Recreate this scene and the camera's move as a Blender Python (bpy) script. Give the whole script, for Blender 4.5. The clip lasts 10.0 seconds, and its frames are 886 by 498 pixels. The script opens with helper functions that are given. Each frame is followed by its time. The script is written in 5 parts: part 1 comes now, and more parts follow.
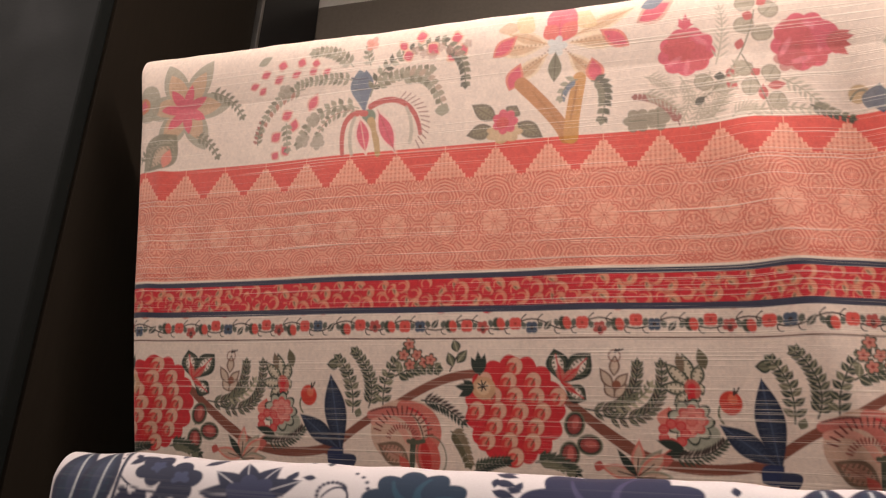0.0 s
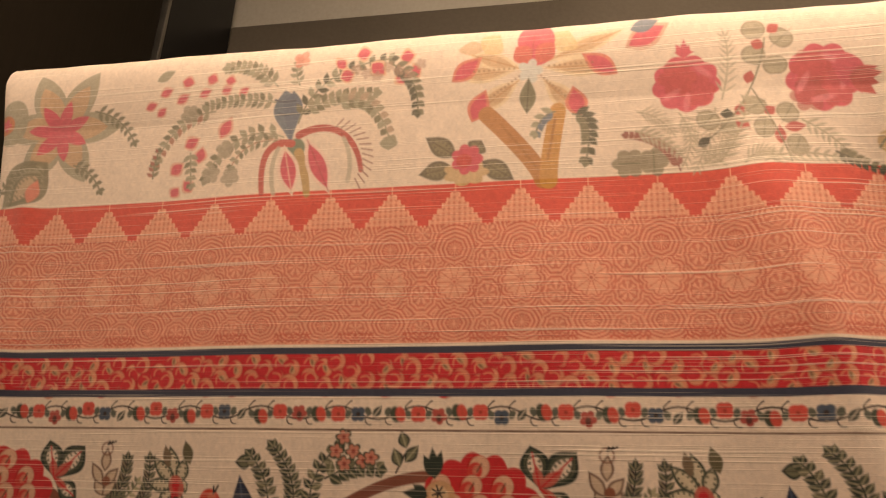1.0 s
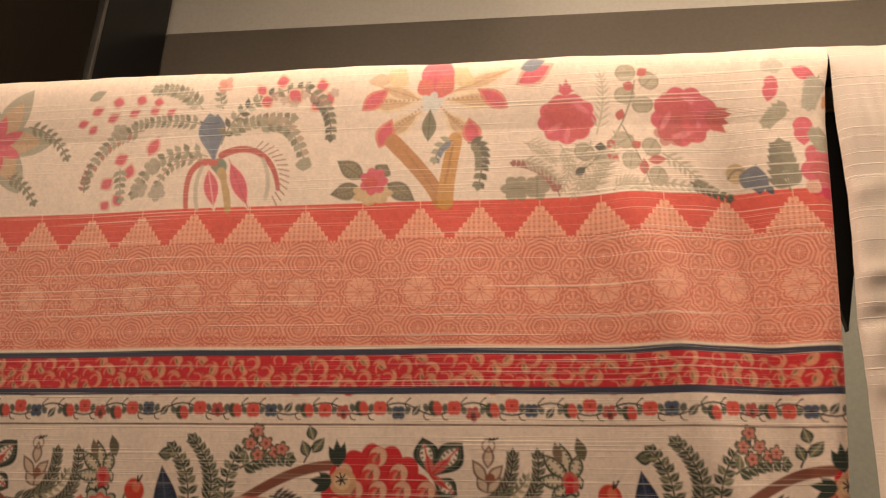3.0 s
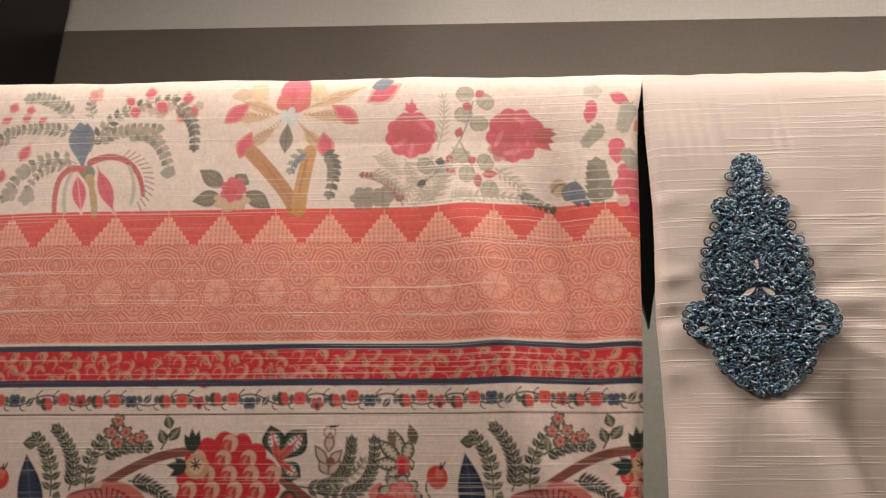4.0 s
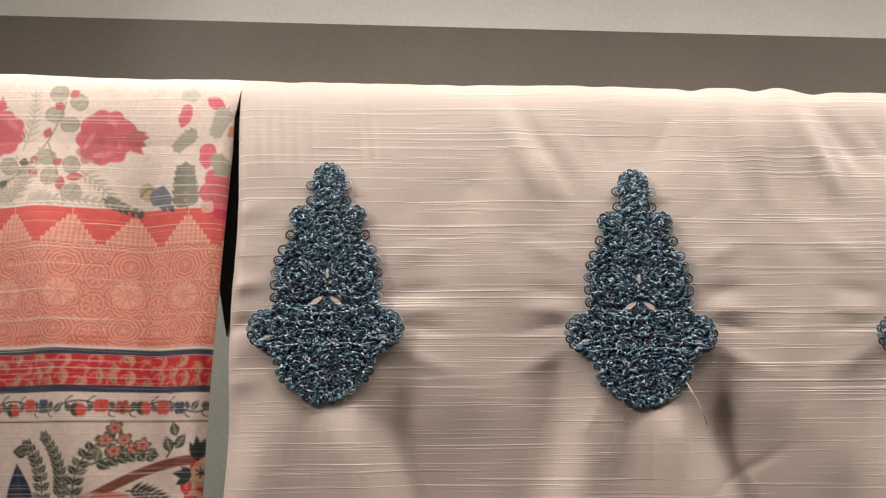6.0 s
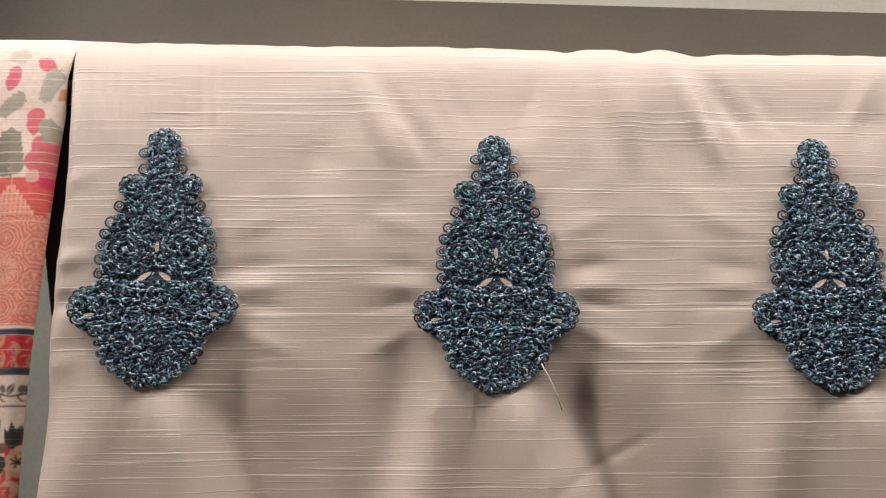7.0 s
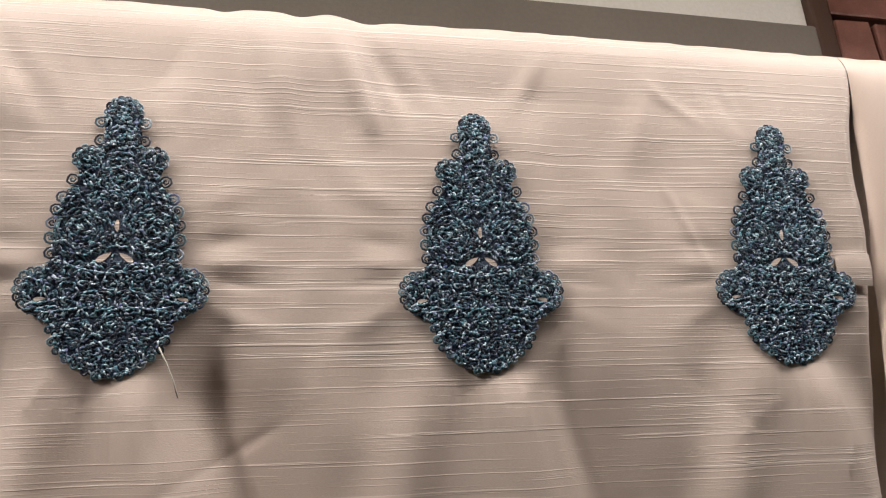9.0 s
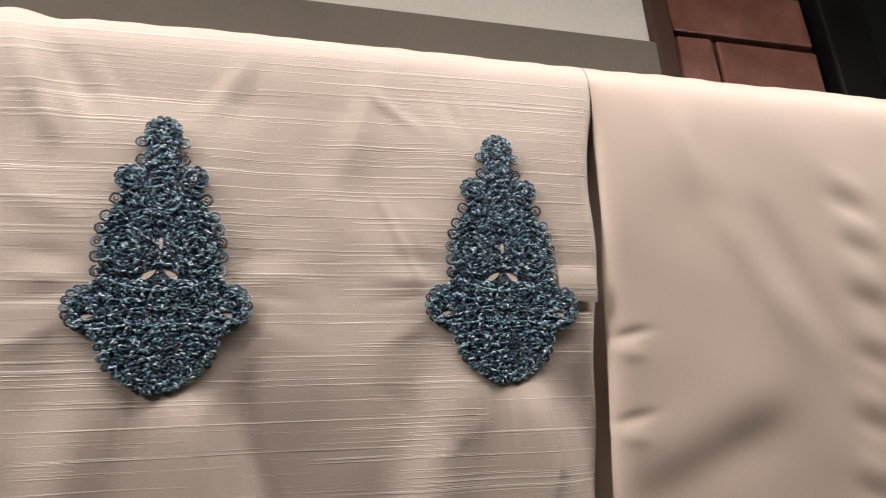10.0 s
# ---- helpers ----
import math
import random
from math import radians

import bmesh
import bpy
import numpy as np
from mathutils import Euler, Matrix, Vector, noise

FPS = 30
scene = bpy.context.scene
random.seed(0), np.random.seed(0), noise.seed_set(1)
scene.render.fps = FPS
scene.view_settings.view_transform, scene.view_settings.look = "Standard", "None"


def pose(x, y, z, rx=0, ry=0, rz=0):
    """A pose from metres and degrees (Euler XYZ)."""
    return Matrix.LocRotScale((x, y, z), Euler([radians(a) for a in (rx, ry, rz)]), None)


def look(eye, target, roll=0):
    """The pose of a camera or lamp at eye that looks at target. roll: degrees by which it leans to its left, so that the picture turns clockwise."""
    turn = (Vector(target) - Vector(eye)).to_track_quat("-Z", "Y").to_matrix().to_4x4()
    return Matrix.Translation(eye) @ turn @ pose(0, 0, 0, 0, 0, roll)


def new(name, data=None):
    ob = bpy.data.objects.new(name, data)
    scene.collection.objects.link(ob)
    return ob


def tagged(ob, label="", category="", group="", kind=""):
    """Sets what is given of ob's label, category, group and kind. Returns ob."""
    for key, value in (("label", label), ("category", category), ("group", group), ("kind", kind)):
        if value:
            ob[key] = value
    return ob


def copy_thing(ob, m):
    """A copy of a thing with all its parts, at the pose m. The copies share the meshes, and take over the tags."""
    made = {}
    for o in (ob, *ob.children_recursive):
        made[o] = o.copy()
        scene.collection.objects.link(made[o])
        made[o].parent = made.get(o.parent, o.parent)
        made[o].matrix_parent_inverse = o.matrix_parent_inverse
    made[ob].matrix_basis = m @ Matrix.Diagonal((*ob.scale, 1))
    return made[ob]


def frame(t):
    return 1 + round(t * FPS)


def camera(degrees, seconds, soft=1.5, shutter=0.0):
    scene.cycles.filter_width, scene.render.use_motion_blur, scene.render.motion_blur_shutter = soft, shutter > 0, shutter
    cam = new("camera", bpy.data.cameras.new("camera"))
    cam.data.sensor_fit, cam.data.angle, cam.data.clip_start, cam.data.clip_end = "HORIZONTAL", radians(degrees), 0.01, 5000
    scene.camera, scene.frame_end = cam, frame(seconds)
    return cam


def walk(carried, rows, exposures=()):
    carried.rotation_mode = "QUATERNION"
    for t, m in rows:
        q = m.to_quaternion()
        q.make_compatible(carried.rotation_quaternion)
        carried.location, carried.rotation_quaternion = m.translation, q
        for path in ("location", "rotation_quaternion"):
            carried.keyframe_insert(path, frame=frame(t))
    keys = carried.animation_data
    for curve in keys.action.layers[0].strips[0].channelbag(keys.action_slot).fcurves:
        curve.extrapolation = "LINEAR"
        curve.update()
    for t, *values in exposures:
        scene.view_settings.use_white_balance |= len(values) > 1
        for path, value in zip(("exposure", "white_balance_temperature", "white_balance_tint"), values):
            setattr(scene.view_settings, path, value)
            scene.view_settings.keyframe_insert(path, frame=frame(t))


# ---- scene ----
cam = camera(58.59, 10.0, 1.2, 0.1)
PATH = [
    (0, (-0.1111, -0.3473, -0.2453), (-0.4331, 0.5429, 0.0769), 4.05),
    (0.5, (-0.1331, -0.3188, -0.2272), (-0.3976, 0.5764, 0.1316), 3.47),
    (1, (-0.1530, -0.2834, -0.2099), (-0.3577, 0.6202, 0.1664), 2.58),
    (1.5, (-0.1556, -0.2741, -0.2085), (-0.3235, 0.6353, 0.1719), 1.96),
    (2, (-0.1555, -0.2840, -0.2107), (-0.3198, 0.6278, 0.1657), 2.06),
    (2.2, (-0.1511, -0.2908, -0.2109), (-0.3168, 0.6214, 0.1637), 2.22),
    (3.3, (-0.1171, -0.3308, -0.2191), (-0.2357, 0.5918, 0.1480), 1.34),
    (3.5, (-0.1086, -0.3379, -0.2210), (-0.2141, 0.5877, 0.1424), 1.20),
    (4, (-0.0791, -0.3512, -0.2209), (-0.1393, 0.5800, 0.1384), 0.31),
    (4.5, (-0.0544, -0.3610, -0.2231), (-0.0705, 0.5733, 0.1331), -0.44),
    (5, (0.0012, -0.3619, -0.2174), (-0.0047, 0.5746, 0.1331), -0.36),
    (5.5, (0.0496, -0.3647, -0.2158), (0.0768, 0.5715, 0.1346), -0.70),
    (5.7, (0.0648, -0.3586, -0.2168), (0.1024, 0.5751, 0.1393), -0.88),
    (6.8, (0.1500, -0.3287, -0.2145), (0.1775, 0.6074, 0.1362), -0.48),
    (7, (0.1610, -0.3214, -0.2152), (0.1963, 0.6164, 0.1301), -0.81),
    (7.5, (0.1824, -0.3125, -0.2193), (0.2405, 0.6223, 0.1310), -1.38),
    (8, (0.2105, -0.3120, -0.2184), (0.3173, 0.6209, 0.1258), -2.24),
    (8.5, (0.2524, -0.3031, -0.2187), (0.4194, 0.6234, 0.1186), -3.23),
    (9, (0.2631, -0.3046, -0.2186), (0.4610, 0.6165, 0.1168), -3.64),
    (9.5, (0.2970, -0.3174, -0.2204), (0.5187, 0.5965, 0.1199), -3.84),
    (10, (0.3734, -0.3106, -0.2187), (0.6393, 0.5899, 0.1256), -4.60),
]
BALANCE = [(0, 0.04, 7000, 18), (0.3, 0.0, 7300, 18), (0.6, -0.08, 8500, 18), (0.9, -0.15, 10000, 18), (1.2, -0.18, 10200, 18), (2.2, -0.18, 10000, 18), (3.3, -0.1, 8600, 16), (3.6, -0.1, 8000, 15), (3.9, -0.12, 6900, 13), (4.5, -0.1, 6600, 11), (5, -0.08, 6450, 10), (6, -0.06, 6450, 10), (10, -0.03, 6450, 11)]
walk(cam, [(t, look(eye, target, roll)) for t, eye, target, roll in PATH], BALANCE)

# ---- light and exposure ----
TILT = 7.5                      # the cloths lean out at the top by this much
FAB = pose(0, 0, 0, TILT)       # frame of the hanging cloths: x along the rod, z up the cloth
FLOOR_Z, CEIL_Z = -1.72, 1.15

world = bpy.data.worlds.new("shop_air")
scene.world = world
world.use_nodes = True
world.node_tree.nodes["Background"].inputs[0].default_value = (1.0, 0.9, 0.78, 1)
world.node_tree.nodes["Background"].inputs[1].default_value = 0.01


def ceiling_lamp(name, eye, target, watts, size, spread=180, colour=(1.0, 0.93, 0.89)):
    data = bpy.data.lights.new(name, "AREA")
    data.shape, data.size, data.energy, data.color = "DISK", size, watts, colour
    data.spread = radians(spread)
    ob = new(name, data)
    ob.matrix_world = look(eye, target)
    return ob


def strip_lamp(name, eye, target, watts, length, width, colour=(1.0, 0.93, 0.89)):
    data = bpy.data.lights.new(name, "AREA")
    data.shape, data.size, data.size_y, data.energy, data.color = "RECTANGLE", length, width, watts, colour
    ob = new(name, data)
    ob.matrix_world = look(eye, target)
    return ob


strip_lamp("strip_lamp", (0.58, -0.18, 0.27), (0.58, 0.02, -0.05), 8.0, 1.90, 0.03)
ceiling_lamp("ceiling_spot", (-1.70, -0.95, 1.06), (0.35, 0.0, -0.1), 12, 0.24, 120)
# unseen weak fill, added for ambient light under the ceiling
ceiling_lamp("ambient_fill", (0.3, -1.6, 1.10), (0.3, -1.3, -1.0), 0.6, 0.9, 170)

# ---- materials ----


def shader(name, rough=0.6, metal=0.0, spec=0.4):
    m = bpy.data.materials.new(name)
    m.use_nodes = True
    b = m.node_tree.nodes["Principled BSDF"]
    b.inputs["Roughness"].default_value = rough
    b.inputs["Metallic"].default_value = metal
    b.inputs["Specular IOR Level"].default_value = spec
    return m, m.node_tree.nodes, m.node_tree.links, b


def coords(nodes, links, scale, source="Object"):
    tc = nodes.new("ShaderNodeTexCoord")
    mp = nodes.new("ShaderNodeMapping")
    mp.inputs["Scale"].default_value = scale
    links.new(tc.outputs[source], mp.inputs["Vector"])
    return mp.outputs["Vector"]


def noise_at(nodes, links, scale, detail=3.0, rough=0.55, size=1.0):
    n = nodes.new("ShaderNodeTexNoise")
    n.inputs["Scale"].default_value = size
    n.inputs["Detail"].default_value = detail
    n.inputs["Roughness"].default_value = rough
    links.new(coords(nodes, links, scale), n.inputs["Vector"])
    return n.outputs["Fac"]


def ramp(nodes, links, value, stops):
    r = nodes.new("ShaderNodeValToRGB")
    el = r.color_ramp.elements
    while len(el) < len(stops):
        el.new(0.5)
    for e, (at, col) in zip(el, stops):
        e.position = at
        e.color = (*col, 1) if len(col) == 3 else col
    links.new(value, r.inputs["Fac"])
    return r.outputs["Color"]


def mix(nodes, links, kind, fac, a, b):
    m = nodes.new("ShaderNodeMix")
    m.data_type, m.blend_type = "RGBA", kind
    if isinstance(fac, (int, float)):
        m.inputs[0].default_value = fac
    else:
        links.new(fac, m.inputs[0])
    for slot, v in ((6, a), (7, b)):
        if isinstance(v, tuple):
            m.inputs[slot].default_value = (*v, 1)
        else:
            links.new(v, m.inputs[slot])
    return m.outputs[2]


def maths(nodes, links, op, a, b):
    m = nodes.new("ShaderNodeMath")
    m.operation = op
    for i, v in enumerate((a, b)):
        if isinstance(v, (int, float)):
            m.inputs[i].default_value = v
        else:
            links.new(v, m.inputs[i])
    return m.outputs[0]


def bump(nodes, links, b, height, strength, distance):
    n = nodes.new("ShaderNodeBump")
    n.inputs["Strength"].default_value = strength
    n.inputs["Distance"].default_value = distance
    links.new(height, n.inputs["Height"])
    links.new(n.outputs["Normal"], b.inputs["Normal"])


def mottled(name, dark, light, rough=0.6, metal=0.0, spec=0.4, size=8.0, grain=260.0, depth=0.0006, stretch=(1, 1, 1)):
    m, n, l, b = shader(name, rough, metal, spec)
    big = noise_at(n, l, tuple(size * s for s in stretch), 4.0, 0.6)
    fine = noise_at(n, l, tuple(grain * s for s in stretch), 3.0, 0.6)
    col = ramp(n, l, big, [(0.3, dark), (0.72, light)])
    l.new(mix(n, l, "OVERLAY", 0.22, col, ramp(n, l, fine, [(0.3, (0.35,) * 3), (0.7, (0.65,) * 3)])), b.inputs["Base Color"])
    l.new(ramp(n, l, big, [(0.3, (rough * 0.85,) * 3), (0.7, (min(1, rough * 1.15),) * 3)]), b.inputs["Roughness"])
    bump(n, l, b, fine, 0.35, depth)
    return m


def cloth_material(name, colour=None, rough=0.62, slub=1.0, lift=0.3, sheen=0.25, thread=(0.86, 0.76, 0.62), fineness=640.0, relief=0.28):
    """A woven cloth with raised slub threads along x; colour None reads the dyed print from the attribute."""
    m, n, l, b = shader(name, rough, 0.0, 0.25)
    long_a = noise_at(n, l, (5.0, 0.0, fineness), 2.0, 0.5)
    long_b = noise_at(n, l, (14.0, 0.0, 1500.0), 1.0, 0.5)
    patch = noise_at(n, l, (9.0, 1.0, 26.0), 2.0, 0.5)
    weave = noise_at(n, l, (900.0, 0.0, 4200.0), 1.0, 0.5)
    line_a = ramp(n, l, long_a, [(0.59, (0,) * 3), (0.64, (1,) * 3)])
    line_b = ramp(n, l, long_b, [(0.60, (0,) * 3), (0.72, (1,) * 3)])
    where = ramp(n, l, patch, [(0.36, (0.35,) * 3), (0.62, (1,) * 3)])
    lines = maths(n, l, "MULTIPLY", maths(n, l, "ADD", line_a, maths(n, l, "MULTIPLY", line_b, 0.5)), where)
    lines = maths(n, l, "MULTIPLY", lines, slub)
    if colour is None:
        at = n.new("ShaderNodeVertexColor")
        at.layer_name = "dye"
        base = at.outputs["Color"]
    else:
        base = ramp(n, l, noise_at(n, l, (7.0, 1.0, 10.0), 3.0, 0.55), [(0.3, tuple(c * 0.93 for c in colour)), (0.7, tuple(min(1, c * 1.06) for c in colour))])
    base = mix(n, l, "OVERLAY", 0.30, base, ramp(n, l, weave, [(0.25, (0.36,) * 3), (0.75, (0.64,) * 3)]))
    l.new(mix(n, l, "MIX", maths(n, l, "MULTIPLY", maths(n, l, "MINIMUM", lines, 1.0), lift), base, thread), b.inputs["Base Color"])
    b.inputs["Sheen Weight"].default_value = sheen
    b.inputs["Sheen Roughness"].default_value = 0.45
    b.inputs["Sheen Tint"].default_value = (1.0, 0.93, 0.85, 1)
    bump(n, l, b, maths(n, l, "ADD", maths(n, l, "MULTIPLY", lines, 1.0), maths(n, l, "MULTIPLY", weave, 0.22)), relief, 0.0005)
    return m


MAT_PRINT = cloth_material("printed_slub_cotton", None, 0.7, 1.2, 0.42, 0.2, (0.88, 0.78, 0.66), 800.0, 0.30)
MAT_SILK = cloth_material("beige_slub_silk", (0.66, 0.545, 0.46), 0.38, 1.1, 0.56, 0.35, (0.89, 0.80, 0.71), 760.0, 0.55)
MAT_SATIN = cloth_material("beige_satin", (0.69, 0.555, 0.455), 0.40, 0.06, 0.10, 0.35, (0.72, 0.60, 0.50))
MAT_BLUE = cloth_material("blue_white_cotton", None, 0.65, 0.15, 0.2, 0.2)
MAT_CREAM = mottled("cream_wall_paint", (0.56, 0.52, 0.455), (0.63, 0.585, 0.515), 0.55, 0, 0.35, 5.0)
MAT_TAUPE = mottled("taupe_board_paint", (0.136, 0.114, 0.090), (0.166, 0.139, 0.110), 0.5, 0, 0.35, 6.0)
# shade on the lower back wall, put into the colour
MAT_WALLSHADE = mottled("grey_green_wall_shade", (0.17, 0.172, 0.14), (0.205, 0.207, 0.17), 0.55, 0, 0.35, 5.0)
MAT_CHARCOAL = mottled("charcoal_laminate", (0.0065, 0.0078, 0.0070), (0.012, 0.0136, 0.0122), 0.7, 0, 0.1, 6.0, 420.0, 0.0003)
MAT_BROWN = mottled("dark_brown_laminate", (0.011, 0.008, 0.005), (0.019, 0.0135, 0.0085), 0.6, 0, 0.12, 5.0, 300.0, 0.0003, (1, 1, 0.15))
MAT_BLACK = mottled("black_metal", (0.006, 0.006, 0.006), (0.012, 0.011, 0.010), 0.4, 0.2, 0.4, 9.0, 500.0, 0.0002)
MAT_STEEL = mottled("brushed_edge_metal", (0.20, 0.19, 0.17), (0.32, 0.30, 0.27), 0.35, 0.9, 0.5, 30.0, 600.0, 0.0002)
MAT_BRICK = mottled("red_brown_brick", (0.11, 0.040, 0.027), (0.24, 0.105, 0.075), 0.42, 0, 0.45, 22.0, 340.0, 0.0015)
MAT_MORTAR = mottled("dark_mortar", (0.020, 0.010, 0.008), (0.040, 0.022, 0.017), 0.85, 0, 0.2, 40.0, 500.0, 0.002)
MAT_WOODTRIM = mottled("brown_wood_trim", (0.030, 0.013, 0.007), (0.066, 0.031, 0.016), 0.5, 0, 0.4, 14.0, 200.0, 0.0008, (1, 1, 0.1))
MAT_FLOOR = mottled("shop_floor_tile", (0.15, 0.13, 0.105), (0.20, 0.17, 0.14), 0.35, 0, 0.5, 3.0)
MAT_ROOM = mottled("shop_wall_paint", (0.30, 0.27, 0.23), (0.36, 0.33, 0.28), 0.7, 0, 0.3, 2.0)

# ---- building helpers ----


def link_mesh(name, bm, mat, parent=None, label=""):
    me = bpy.data.meshes.new(name)
    bm.to_mesh(me)
    bm.free()
    me.materials.append(mat)
    ob = new(name, me)
    if parent:
        ob.parent = parent
    if label:
        tagged(ob, label)
    return ob


part = link_mesh


def box(x0, x1, y0, y1, z0, z1, bevel=0.002, bm=None):
    own = bmesh.new()
    bmesh.ops.create_cube(own, size=1.0)
    for v in own.verts:
        v.co = ((x0 + x1) / 2 + v.co.x * (x1 - x0), (y0 + y1) / 2 + v.co.y * (y1 - y0), (z0 + z1) / 2 + v.co.z * (z1 - z0))
    if bevel:
        bmesh.ops.bevel(own, geom=list(own.edges), offset=bevel, segments=2, affect="EDGES", profile=0.6)
    return own


def tube(bm, points, radius, sides=8):
    """A round tube along points, closed at the ends."""
    rings = []
    for i, p in enumerate(points):
        p = Vector(p)
        d = (Vector(points[min(i + 1, len(points) - 1)]) - Vector(points[max(i - 1, 0)])).normalized()
        a = d.orthogonal().normalized() if abs(d.y) > 0.95 else d.cross(Vector((0, 1, 0))).normalized()
        b = d.cross(a)
        r = radius(i / (len(points) - 1)) if callable(radius) else radius
        rings.append([bm.verts.new(p + r * (math.cos(2 * math.pi * k / sides) * a + math.sin(2 * math.pi * k / sides) * b)) for k in range(sides)])
    for r0, r1 in zip(rings, rings[1:]):
        for k in range(sides):
            bm.faces.new((r0[k], r0[(k + 1) % sides], r1[(k + 1) % sides], r1[k])).smooth = True
    bm.faces.new(rings[0][::-1])
    bm.faces.new(rings[-1])


def grid_mesh(name, pts, mat, parent=None, dye=None, label=""):
    """A sheet from an array rows x columns x 3 of computed places, with an optional dye colour a vertex."""
    rows, cols = pts.shape[:2]
    idx = np.arange(rows * cols).reshape(rows, cols)
    quads = np.stack([idx[:-1, :-1], idx[1:, :-1], idx[1:, 1:], idx[:-1, 1:]], -1).reshape(-1, 4)
    me = bpy.data.meshes.new(name)
    me.vertices.add(rows * cols)
    me.vertices.foreach_set("co", pts.reshape(-1).astype(np.float32))
    me.loops.add(quads.size)
    me.loops.foreach_set("vertex_index", quads.reshape(-1).astype(np.int32))
    me.polygons.add(len(quads))
    me.polygons.foreach_set("loop_start", np.arange(0, quads.size, 4, dtype=np.int32))
    me.update(calc_edges=True)
    me.polygons.foreach_set("use_smooth", np.ones(len(quads), dtype=bool))
    if dye is not None:
        at = me.color_attributes.new("dye", "FLOAT_COLOR", "POINT")
        rgba = np.ones((rows * cols, 4), dtype=np.float32)
        rgba[:, :3] = dye.reshape(-1, 3)
        at.data.foreach_set("color", rgba.reshape(-1))
    me.materials.append(mat)
    ob = new(name, me)
    if parent:
        ob.parent = parent
    if label:
        tagged(ob, label)
    return ob


# ---- the setting ----
WALL_Y = 0.285                  # about where the back wall stands
SIDE_X = -0.494                 # inner face of the dark side wall
END_X = 1.16
BACK = pose(0, 0.280, 0, 0, 0, 1.52)     # the back wall runs slightly aslant to the rod; y 0 is the board's face


def structure(name, bm, mat, label, place=None):
    ob = tagged(link_mesh(name, bm, mat), label, name.split("_")[0], "", "structure")
    if place:
        ob.matrix_world = place
    return ob


structure("wall_back", box(-0.62, 0.806, 0.012, 0.15, FLOOR_Z, CEIL_Z, 0), MAT_CREAM, "cream painted back wall of the display bay", BACK)
structure("trim_board", box(SIDE_X + 0.002, 0.806, 0, 0.0115, 0.079, 0.2537, 0.003), MAT_TAUPE, "taupe painted horizontal board on the cream back wall", BACK)
# added panel whose grey-green stands for the cream wall in shade
structure("trim_panel", box(SIDE_X + 0.002, 0.806, 0.003, 0.0115, -0.62, 0.078, 0.002), MAT_WALLSHADE, "grey-green panel added below the taupe board, coloured as the wall in shade", BACK)
structure("floor", box(-2.6, 3.0, -3.0, 0.6, FLOOR_Z - 0.1, FLOOR_Z, 0), MAT_FLOOR, "plain beige tiled shop floor")
structure("ceiling", box(-2.6, 3.0, -3.0, 0.6, CEIL_Z, CEIL_Z + 0.1, 0), MAT_ROOM, "plain pale shop ceiling")
structure("wall_front", box(-2.6, 3.0, -3.1, -3.0, FLOOR_Z, CEIL_Z, 0), MAT_ROOM, "plain pale wall across the shop")
structure("wall_west", box(-2.7, -2.6, -3.0, 0.6, FLOOR_Z, CEIL_Z, 0), MAT_ROOM, "plain pale shop side wall")
structure("wall_east", box(3.0, 3.1, -3.0, 0.6, FLOOR_Z, CEIL_Z, 0), MAT_ROOM, "plain pale shop side wall")
structure("wall_rear_west", box(-2.6, -0.62, 0.30, 0.42, FLOOR_Z, CEIL_Z, 0), MAT_ROOM, "plain pale shop rear wall")
structure("wall_rear_east", box(1.285, 3.0, 0.30, 0.42, FLOOR_Z, CEIL_Z, 0), MAT_ROOM, "plain pale shop rear wall")

# dark side wall of the bay: charcoal front, brown inner face, black post at the back with a bright edge
side = tagged(new("wall_side"), "dark charcoal and brown laminate side wall of the bay", "wall", "", "structure")
part("core_panel", box(-0.62, SIDE_X - 0.004, 0.012, 0.262, FLOOR_Z, CEIL_Z, 0.0015), MAT_CHARCOAL, side)
part("front_panel", box(-1.05, SIDE_X - 0.0005, 0.000, 0.0115, FLOOR_Z, CEIL_Z, 0.002), MAT_CHARCOAL, side, "charcoal laminate front panel with a worn edge")
part("inner_panel", box(SIDE_X - 0.0035, SIDE_X, 0.013, 0.168, FLOOR_Z, CEIL_Z, 0.0008), MAT_BROWN, side, "dark brown laminate inner panel")
post = tagged(new("post_rear"), "black metal corner post with a bright edge strip", "post", "", "structure")
part("post_body", box(SIDE_X - 0.0035, SIDE_X + 0.004, 0.173, 0.2665, FLOOR_Z, CEIL_Z, 0.0015), MAT_BLACK, post)
part("edge_strip", box(SIDE_X - 0.003, SIDE_X + 0.005, 0.1685, 0.1725, FLOOR_Z, CEIL_Z, 0.001), MAT_STEEL, post, "thin bright metal edge strip")

# brick pier at the far end, with a wooden reveal and a black post
pier = tagged(new("wall_pier"), "red-brown brick pier with dark joints beside the cream wall", "wall", "", "structure")
pier.matrix_world = BACK
part("pier_core", box(0.8325, 1.20, 0.022, 0.15, FLOOR_Z, CEIL_Z, 0), MAT_MORTAR, pier, "dark recessed mortar")
part("reveal", box(0.8065, 0.832, 0.002, 0.14, FLOOR_Z, CEIL_Z, 0.004), MAT_WOODTRIM, pier, "brown wooden reveal strip")
endwall = tagged(new("wall_end"), "dark laminate end wall of the bay with a black post", "wall", "", "structure")
part("end_post", box(1.030, 1.09, 0.300, 0.345, FLOOR_Z, CEIL_Z, 0.003), MAT_BLACK, endwall, "black metal post")
part("end_panel", box(END_X, END_X + 0.12, -0.02, WALL_Y + 0.14, FLOOR_Z, CEIL_Z, 0.002), MAT_CHARCOAL, endwall, "dark charcoal laminate panel")
